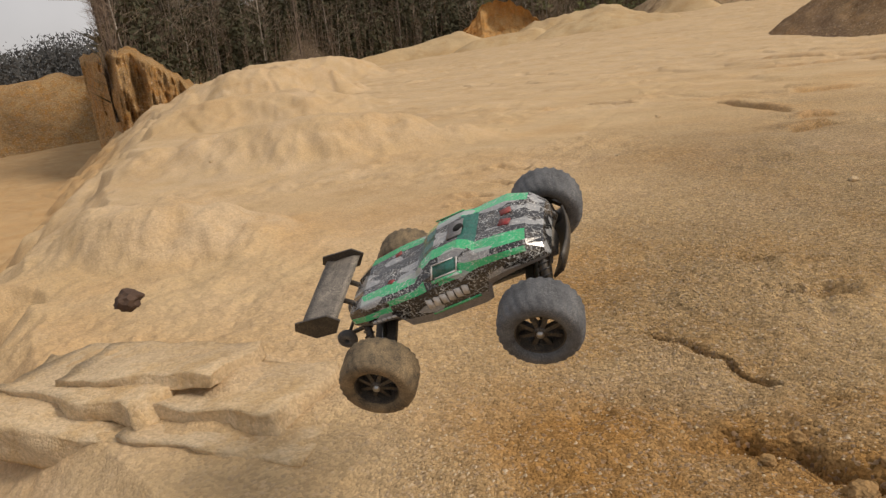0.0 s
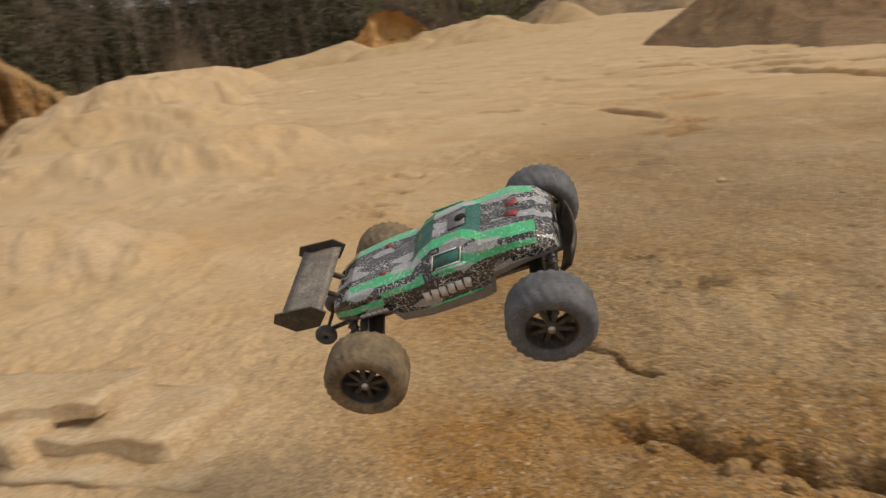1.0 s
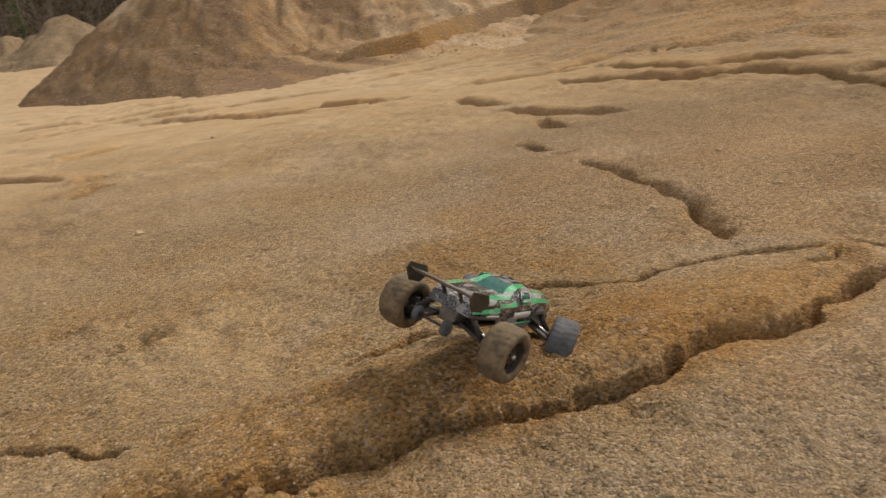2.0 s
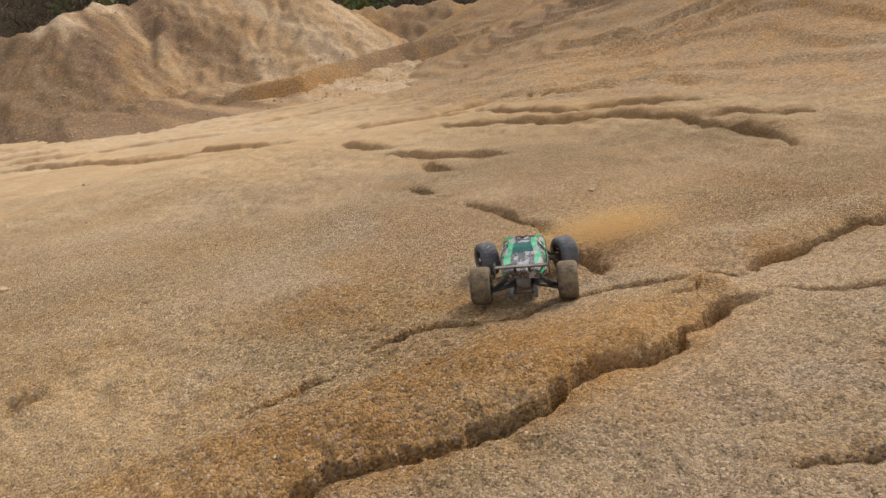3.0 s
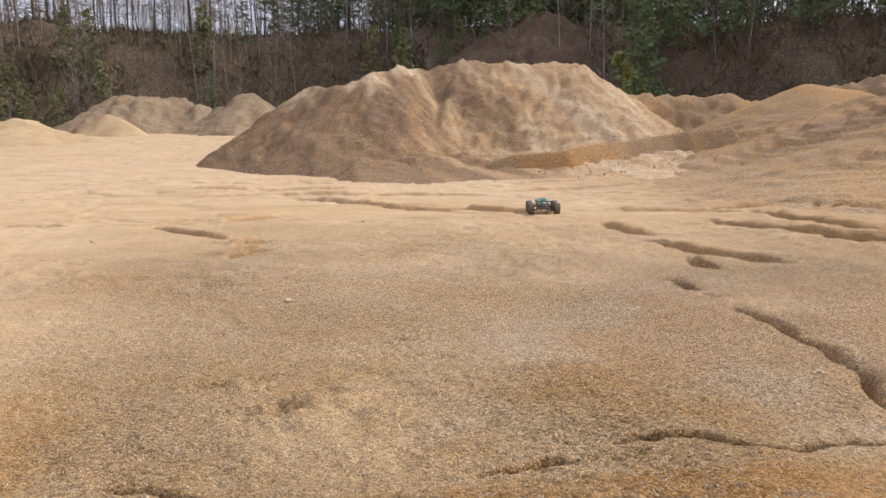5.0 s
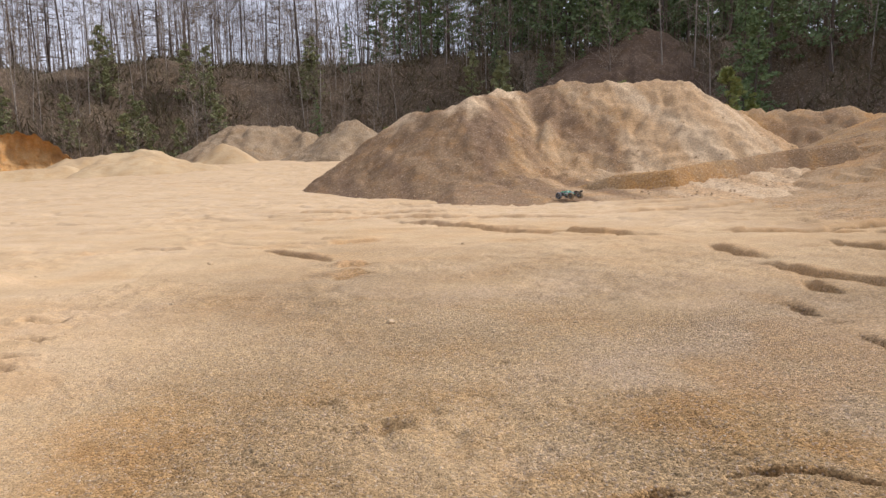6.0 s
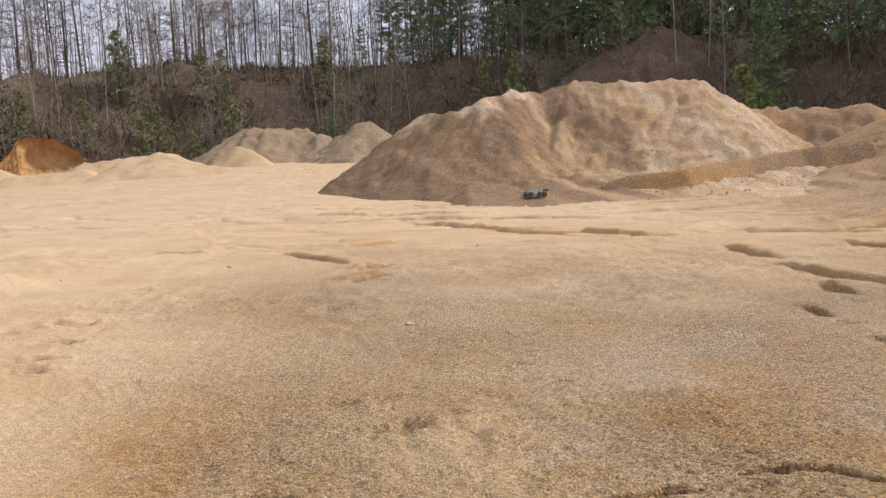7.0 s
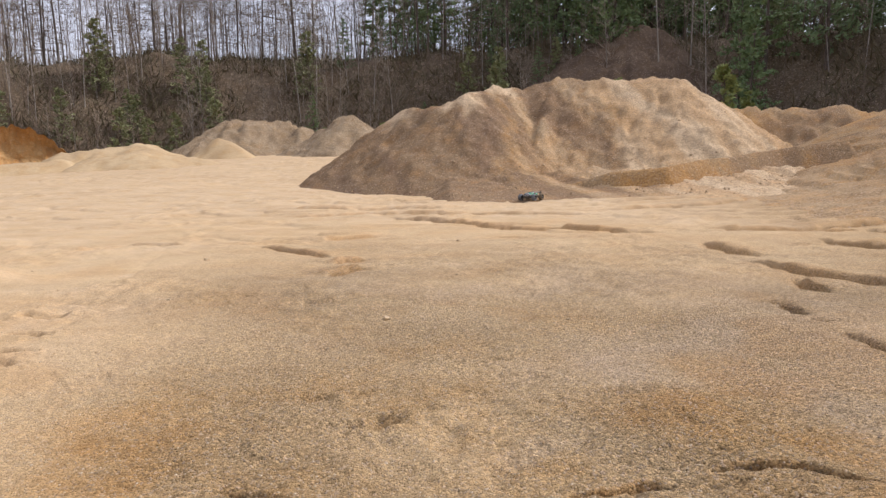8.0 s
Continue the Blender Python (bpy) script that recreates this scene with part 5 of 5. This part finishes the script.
def build_truck():
    truck = tagged(new("model_truck"), "radio-controlled monster truck with scuffed black and green shell, dusty tyres", "model truck")
    build_body(truck)
    build_wing(truck)
    bm = bmesh.new()
    box(bm, (0.43, 0.085, 0.008), pose(0, 0, -0.042))
    box(bm, (0.09, 0.06, 0.04), pose(0.185, 0, -0.020))
    box(bm, (0.09, 0.06, 0.04), pose(-0.185, 0, -0.020))
    box(bm, (0.20, 0.05, 0.03), pose(0.0, 0.01, -0.024))
    part("chassis", bm, DUSTPLASTIC, truck, "dusty black chassis", width=0.003)
    for sx in (-1, 1):
        bm = bmesh.new()
        box(bm, (0.006, 0.11, 0.030), pose(sx * 0.204, 0, 0.014))
        part("shock_tower", bm, PLASTIC, truck, width=0.002)
        for sy in (-1, 1):
            bm = bmesh.new()
            box(bm, (0.055, 0.115, 0.011), pose(sx * WB, sy * 0.090, -0.045, sy * -14, 0, 0))
            box(bm, (0.022, 0.022, 0.050), pose(sx * WB, sy * 0.150, -0.052))
            part("suspension_arm", bm, PLASTIC, truck, width=0.003)
            bm = bmesh.new()
            rod(bm, (sx * WB, sy * 0.03, -0.022), (sx * WB, sy * 0.165, DROOP), 0.005)
            part("drive_shaft", bm, METAL, truck)
            shock = bmesh.new()
            rod(shock, (sx * 0.214, sy * 0.048, 0.022), (sx * 0.210, sy * 0.118, -0.046), 0.0085, 12)
            body = part("shock_absorber", shock, PLASTIC, truck)
            coil = Pile()
            a, b = Vector((sx * 0.214, sy * 0.052, 0.018)), Vector((sx * 0.210, sy * 0.115, -0.043))
            q = (b - a).to_track_quat("Z", "Y")
            pts = [a.lerp(b, k / 60) + q @ Vector((0.0115 * math.cos(k * 0.75), 0.0115 * math.sin(k * 0.75), 0)) for k in range(61)]
            coil.tube(pts, [0.0016] * 61, 5)
            sp = new("spring", coil.mesh("spring", SPRING))
            sp.parent = body
    bm = bmesh.new()                              # front skid bumper, a broad curved plate
    cols = []
    for k in range(9):
        y = -0.080 + 0.16 * k / 8
        bow = 0.012 * (1 - (y / 0.080) ** 2)
        cols.append([bm.verts.new((x + bow, y, z)) for x, z in ((0.215, -0.052), (0.240, -0.042), (0.252, -0.022), (0.254, -0.004), (0.250, -0.004), (0.246, -0.020), (0.236, -0.036), (0.215, -0.046))])
    for A, B in zip(cols[:-1], cols[1:]):
        for j in range(8):
            bm.faces.new((A[j], A[(j + 1) % 8], B[(j + 1) % 8], B[j]))
    bm.faces.new(cols[0])
    bm.faces.new(cols[-1][::-1])
    bmesh.ops.recalc_face_normals(bm, faces=bm.faces)
    part("front_bumper", bm, PLASTIC, truck, "black curved front bumper")
    bm = bmesh.new()                              # wheelie bar
    rod(bm, (-0.22, -0.035, -0.03), (-0.300, -0.035, -0.035), 0.005)
    rod(bm, (-0.22, 0.035, -0.03), (-0.300, 0.035, -0.035), 0.005)
    rod(bm, (-0.300, -0.05, -0.035), (-0.300, 0.05, -0.035), 0.004)
    bar = part("wheelie_bar", bm, PLASTIC, truck)
    for s in (-1, 1):
        bm = bmesh.new()
        lathe(bm, [(0.006, s * 0.042), (0.021, s * 0.042), (0.024, s * 0.050), (0.021, s * 0.058), (0.006, s * 0.058)], 20)
        part("small_wheel", bm, RUBBER, bar, m=Matrix.Translation((-0.300, 0, -0.035)))
    wheels = {}
    for sx, tyre, label in ((1, RUBBER, "grey-black chunky tyre"), (-1, DUSTRUBBER, "tyre coated in tan dust")):
        for sy in (-1, 1):
            wheels[sx, sy] = build_wheel(truck, sy, tyre, label)
            wheels[sx, sy].matrix_basis = pose(sx * WB, sy * TRACK, DROOP)
    for ob in truck.children_recursive:           # built at full length, then scaled to fit its size in the camera's view
        ob.data.transform(Matrix.Scale(MODEL, 4))
        ob.matrix_basis.translation = ob.matrix_basis.translation * MODEL
    return truck, wheels


TRUCK, WHEELS = build_truck()


# ---- loose stones, clods and thrown sand ----
def pebble_mesh(name, count, area, size, material, seed):
    """Countless grains lying on the floor within area(rnd) -> x, y."""
    rnd = random.Random(seed)
    nr = np.random.RandomState(seed)
    xy = np.array([area(rnd) for _ in range(count)])
    z, o = land(xy[:, 0].copy(), xy[:, 1].copy())[:2]
    keep = nr.rand(count) > 0.85 * o
    xy, z, count = xy[keep], z[keep], int(keep.sum())
    octa = np.array([(1, 0, 0), (0, 1, 0), (-1, 0, 0), (0, -1, 0), (0, 0, 0.8), (0, 0, -0.8)])
    tri = np.array([(0, 1, 4), (1, 2, 4), (2, 3, 4), (3, 0, 4), (1, 0, 5), (2, 1, 5), (3, 2, 5), (0, 3, 5)])
    s = size[0] + (size[1] - size[0]) * nr.rand(count, 1, 1) ** 3
    shape = octa[None] * (0.6 + 0.8 * nr.rand(count, 6, 1)) * s
    a = nr.rand(count) * 6.28
    c, q = np.cos(a)[:, None], np.sin(a)[:, None]
    v = np.stack([shape[..., 0] * c - shape[..., 1] * q, shape[..., 0] * q + shape[..., 1] * c, shape[..., 2]], -1)
    v += np.stack([xy[:, 0], xy[:, 1], z + 0.15 * s[:, 0, 0]], -1)[:, None]
    f = (tri[None] + 6 * np.arange(count)[:, None, None]).reshape(-1, 3)
    me = bpy.data.meshes.new(name)
    me.from_pydata(v.reshape(-1, 3).tolist(), [], f.tolist())
    me.materials.append(material)
    return new(name, me)


def grain_mat(name, tones):
    m, t, bs = tree_of(name)
    g = t.nodes.new("ShaderNodeNewGeometry")
    col = mix(t, ramp_of(t, g.outputs["Random Per Island"], 0.0, 0.6), tones[0], tones[1])
    col = mix(t, ramp_of(t, g.outputs["Random Per Island"], 0.6, 1.0), col, tones[2])
    t.links.new(col, bs.inputs["Base Color"])
    bs.inputs["Roughness"].default_value = 0.9
    return m


GRAVEL = grain_mat("gravel", ((0.42, 0.28, 0.14), (0.50, 0.37, 0.21), (0.60, 0.48, 0.34)))
RUBBLE = grain_mat("rubble_stone", ((0.24, 0.155, 0.085), (0.34, 0.235, 0.13), (0.45, 0.33, 0.20)))
CLODMAT = grain_mat("thrown_sand", ((0.76, 0.50, 0.20), (0.80, 0.56, 0.26), (0.82, 0.62, 0.33)))


def near_floor(rnd):
    a, d = radians(rnd.uniform(-45, 62)), 1.3 + 5.2 * rnd.random() ** 1.5
    return 0.1 + d * math.sin(a), d * math.cos(a)


tagged(pebble_mesh("gravel", 60000, near_floor, (0.0018, 0.0062), GRAVEL, 71), "loose fine gravel strewn over the sand", "gravel", kind="stuff")


def clod(name, seed, r, m, material, label, category="clod", flat=0.7):
    bm = bmesh.new()
    bmesh.ops.create_icosphere(bm, subdivisions=3, radius=r)
    for v in bm.verts:
        k = noise.noise(v.co / r * 1.3 + Vector((seed, 0, 0))) * 0.5 + noise.noise(v.co / r * 3.5 + Vector((0, seed, 0))) * 0.2
        v.co *= 1 + k
        v.co.z *= flat
    me = bpy.data.meshes.new(name)
    bm.to_mesh(me)
    bm.free()
    me.materials.append(material)
    ob = new(name, me)
    ob.matrix_basis = m
    return tagged(ob, label, category)


def build_clods():
    rnd = random.Random(17)
    lump = [(-0.02, 1.40, 0.050), (0.05, 1.43, 0.038), (-0.10, 1.47, 0.035), (0.10, 1.38, 0.042), (-0.16, 1.56, 0.03), (0.02, 1.50, 0.028), (-0.2, 1.45, 0.03), (0.18, 1.40, 0.03)]
    for i, (x, y, r) in enumerate(lump):
        z = float(land(np.array([x]), np.array([y]))[0][0])
        tagged(clod("clod", i * 3.1, r * 0.6, pose(x, y, z + r * 0.1, 0, 0, rnd.uniform(0, 360)), CLIFF, "crumbling lump of ochre sand beside the trench"), group="clods")
    for i in range(16):
        a, d = radians(rnd.uniform(-60, 50)), rnd.uniform(2.2, 9)
        x, y = d * math.sin(a), d * math.cos(a)
        r = rnd.uniform(0.012, 0.028)
        z = float(land(np.array([x]), np.array([y]))[0][0])
        tagged(clod("stone", 40 + i * 2.3, r, pose(x, y, z + r * 0.2, 0, 0, rnd.uniform(0, 360)), ROCK, "small brown stone lying on the sand", "stone"), group="loose stones")


build_clods()


def build_ledge():
    """Layered pale sandstone at the edge: slabs with broken fronts, one over another."""
    rnd = random.Random(23)
    top = tagged(new("sandstone_ledge"), "pale layered sandstone ledge with cracks at the edge of the floor", "rock")
    top.matrix_basis = pose(-1.80, 1.02, float(land(np.array([-1.80]), np.array([1.02]))[0][0]) - 0.105, 0, 0, 14)
    for k, (x, y, z, sx, sy, sz) in enumerate(((-0.25, -0.02, 0.01, 0.80, 0.42, 0.12), (0.28, -0.02, 0.0, 0.62, 0.38, 0.10), (-0.30, 0.05, 0.075, 0.66, 0.36, 0.085), (0.18, 0.06, 0.065, 0.56, 0.32, 0.07), (-0.12, 0.10, 0.125, 0.60, 0.28, 0.045))):
        bm = bmesh.new()
        box(bm, (sx, sy, sz))
        bmesh.ops.subdivide_edges(bm, edges=bm.edges[:], cuts=9, use_grid_fill=True)
        for v in bm.verts:
            p = v.co + Vector((k * 3.0, 0, 0))
            v.co += Vector((noise.noise(p * 6), noise.noise(p * 6 + Vector((5, 0, 0))), 0.5 * noise.noise(p * 5 + Vector((0, 7, 0))))) * 0.040
            v.co += Vector((noise.noise(p * 22), noise.noise(p * 22 + Vector((5, 0, 0))), noise.noise(p * 20 + Vector((0, 7, 0))))) * 0.012
        part("slab", bm, ROCK, top, m=pose(x, y, z, rnd.uniform(-4, 4), rnd.uniform(-4, 4), rnd.uniform(-8, 8)))


build_ledge()


def build_rubble():
    """Stones rolled down the face of the mound."""
    co = np.empty(len(MOUND_OB.data.vertices) * 3, dtype=np.float32)
    MOUND_OB.data.vertices.foreach_get("co", co)
    co = co.reshape(-1, 3)
    nr = np.random.RandomState(91)
    ok = co[(co[:, 2] > 0.05) & (co[:, 1] < 27)]
    chance = 0.25 + smooth(fbm(ok[:, 0], ok[:, 1] * 0.4, 1.4, 3, 222), 0.0, 0.5) + 0.8 * smooth(1.0 - ok[:, 2], 0, 0.8)
    ok = ok[nr.rand(len(ok)) < chance * 0.10]
    pile = Pile()
    for x, y, z in ok:
        r = 0.012 + 0.035 * nr.rand() ** 4
        n = len(pile.v)
        for d in ((1, 0, 0), (0, 1, 0), (-1, 0, 0), (0, -1, 0), (0, 0, 0.9), (0, 0, -0.7)):
            k = r * (0.6 + 0.8 * nr.rand())
            pile.v.append(Vector((x + d[0] * k, y + d[1] * k, z + d[2] * k)))
        pile.f += [(n + a, n + b, n + c) for a, b, c in ((0, 1, 4), (1, 2, 4), (2, 3, 4), (3, 0, 4), (1, 0, 5), (2, 1, 5), (3, 2, 5), (0, 3, 5))]
    tagged(new("rubble", pile.mesh("rubble", RUBBLE, False)), "small stones and crumbs on the face of the mound", "rubble", kind="stuff")


build_rubble()


def spray(name, seed, count, spread, label):
    """A burst of thrown sand: loose grains that fly as one piece."""
    rnd = random.Random(seed)
    pile = Pile()
    for _ in range(count):
        p = Vector((rnd.gauss(0, spread[0]), rnd.gauss(0, spread[1]), abs(rnd.gauss(0, spread[2]))))
        s = rnd.uniform(0.0012, 0.0034)
        n = len(pile.v)
        pile.v += [p + Vector((s, 0, 0)), p + Vector((-s * 0.5, s * 0.87, 0)), p + Vector((-s * 0.5, -s * 0.87, 0)), p + Vector((0, 0, s * 1.4))]
        pile.f += [(n, n + 1, n + 3), (n + 1, n + 2, n + 3), (n + 2, n, n + 3), (n, n + 2, n + 1)]
    return tagged(new(name, pile.mesh(name, CLODMAT, False)), label, "thrown sand", kind="stuff")


PLUME = [spray("sand_spray", 81, 16000, (0.22, 0.10, 0.045), "ochre sand thrown up behind the spinning wheels"),
         spray("sand_spray", 83, 16000, (0.24, 0.15, 0.05), "ochre sand thrown up behind the spinning wheels")]
CLOD = clod("flying_clod", 7.7, 0.012, pose(0, 0, 0), plain("dark_clod", (0.06, 0.035, 0.025), (0.10, 0.06, 0.04), 90, 0.9), "dark lump of earth flying through the air", "clod", 0.7)


def toe_height(x, y):
    """Height of the mound's washed-out toe under a point, or far below where there is none."""
    co = np.empty(len(MOUND_OB.data.vertices) * 3, dtype=np.float32)
    MOUND_OB.data.vertices.foreach_get("co", co)
    co = co.reshape(-1, 3)
    near = np.hypot(co[:, 0] - x, co[:, 1] - y) < 0.22
    return float(co[near, 2].mean()) if near.any() else -1.0


def motions():
    rows = [(0.0, pose(-0.675, 1.019, 0.553, 23.5, -20.8, 15.5)), (0.8, pose(-0.675, 1.019, 0.553, 23.5, -20.8, 15.5)), (1.0, pose(-0.472, 1.052, 0.589, 20.5, -17, 14.6)), (1.2, pose(-0.219, 1.177, 0.565, 20, -11.2, 12.3)),
            (1.5, pose(0.169, 1.490, 0.444, 21, -0.5, 15.2)), (1.8, pose(0.545, 1.658, 0.263, 12.5, 15, 26)), (2.0, pose(0.765, 1.722, 0.172, 17, 22, 37)), (2.2, pose(0.905, 1.665, 0.140, 8, 2, 42))]
    for t, x, y, turn in ((2.6, 1.30, 2.00, 46), (3.0, 1.62, 2.25, 54), (3.3, 1.86, 2.49, 57), (3.5, 1.925, 2.62, 64), (3.8, 2.04, 3.00, 70), (4.0, 2.30, 3.74, 80), (4.2, 2.46, 4.60, 104), (4.5, 2.66, 6.45, 110), (4.8, 2.60, 8.10, 92),
                          (5.0, 2.53, 8.95, 80), (5.2, 2.90, 11.42, 80), (5.7, 3.20, 14.9, 105), (6.3, 2.05, 16.5, 160), (6.5, 1.78, 16.47, 172), (7.0, 1.75, 16.55, 190), (7.5, 1.88, 15.87, 215), (8.0, 1.98, 15.64, 235)):
        z = float(np.mean(land(x + np.array([-0.2, 0.2, 0.0, 0.0, 0.0]), y + np.array([0.0, 0.0, -0.2, 0.2, 0.0]))[0])) if y < 12 else float(np.max(land(x + np.array([-0.2, 0.2, 0.0, 0.0]), y + np.array([0.0, 0.0, -0.4, 0.2]))[0]))
        z = max(z, toe_height(x, y)) if y > 14 else z
        rows.append((t, pose(x, y, z + 0.108, 0, 0, turn)))
    walk(TRUCK, rows)
    for (sx, sy), wheel in WHEELS.items():
        keys, turn = [(0.0, pose(MODEL * sx * WB, MODEL * sy * TRACK, MODEL * DROOP, 0, 0, 0))], 0.0
        for k in range(8, 81):
            t = k / 10
            turn += 0 if k == 8 else (75 if sx < 0 or t > 2.2 else 40)
            lead = 22 * min(max((t - 1.1) / 0.5, 0), 1) * min(max((5.0 - t) / 0.5, 0), 1) if sx > 0 else 0
            keys.append((t, pose(MODEL * sx * WB, MODEL * sy * TRACK, MODEL * (DROOP + 0.020 * min(max((t - 2.0) / 0.3, 0), 1)), 0, turn, lead)))
        walk(wheel, keys)
    walk(PLUME[0], [(0.0, pose(1.2, 1.75, -0.4)), (1.9, pose(1.2, 1.75, -0.4)), (2.2, pose(0.8, 1.62, 0.03, 0, 0, 30)), (3.0, pose(2.2, 2.45, 0.04, 0, 0, 0)), (3.3, pose(2.60, 2.50, 0.07, 0, 0, 0)), (3.6, pose(2.70, 2.50, 0.05, 0, 0, 0)), (4.2, pose(2.9, 2.6, -0.4)), (8.0, pose(2.9, 2.6, -0.4))])
    walk(PLUME[1], [(0.0, pose(2.0, 2.7, -0.4)), (3.6, pose(2.0, 2.7, -0.4)), (4.0, pose(2.25, 2.95, 0.01, 0, 0, 80)), (4.2, pose(2.75, 3.8, 0.03, 0, 0, 70)), (4.5, pose(2.7, 4.3, -0.15, 0, 0, 75)), (5.0, pose(2.7, 4.4, -0.4)), (8.0, pose(2.7, 4.4, -0.4))])
    walk(CLOD, [(0.0, pose(-0.484, 0.293, 0.786)), (0.8, pose(-0.484, 0.293, 0.786)), (1.0, pose(-0.66, 0.20, 0.75, 60, 0, 0)), (1.3, pose(-0.95, 0.25, 0.30, 120, 0, 0)), (1.6, pose(-1.0, 0.1, 0.0, 120, 0, 0)), (8.0, pose(-1.0, 0.1, 0.0, 120, 0, 0))])


motions()
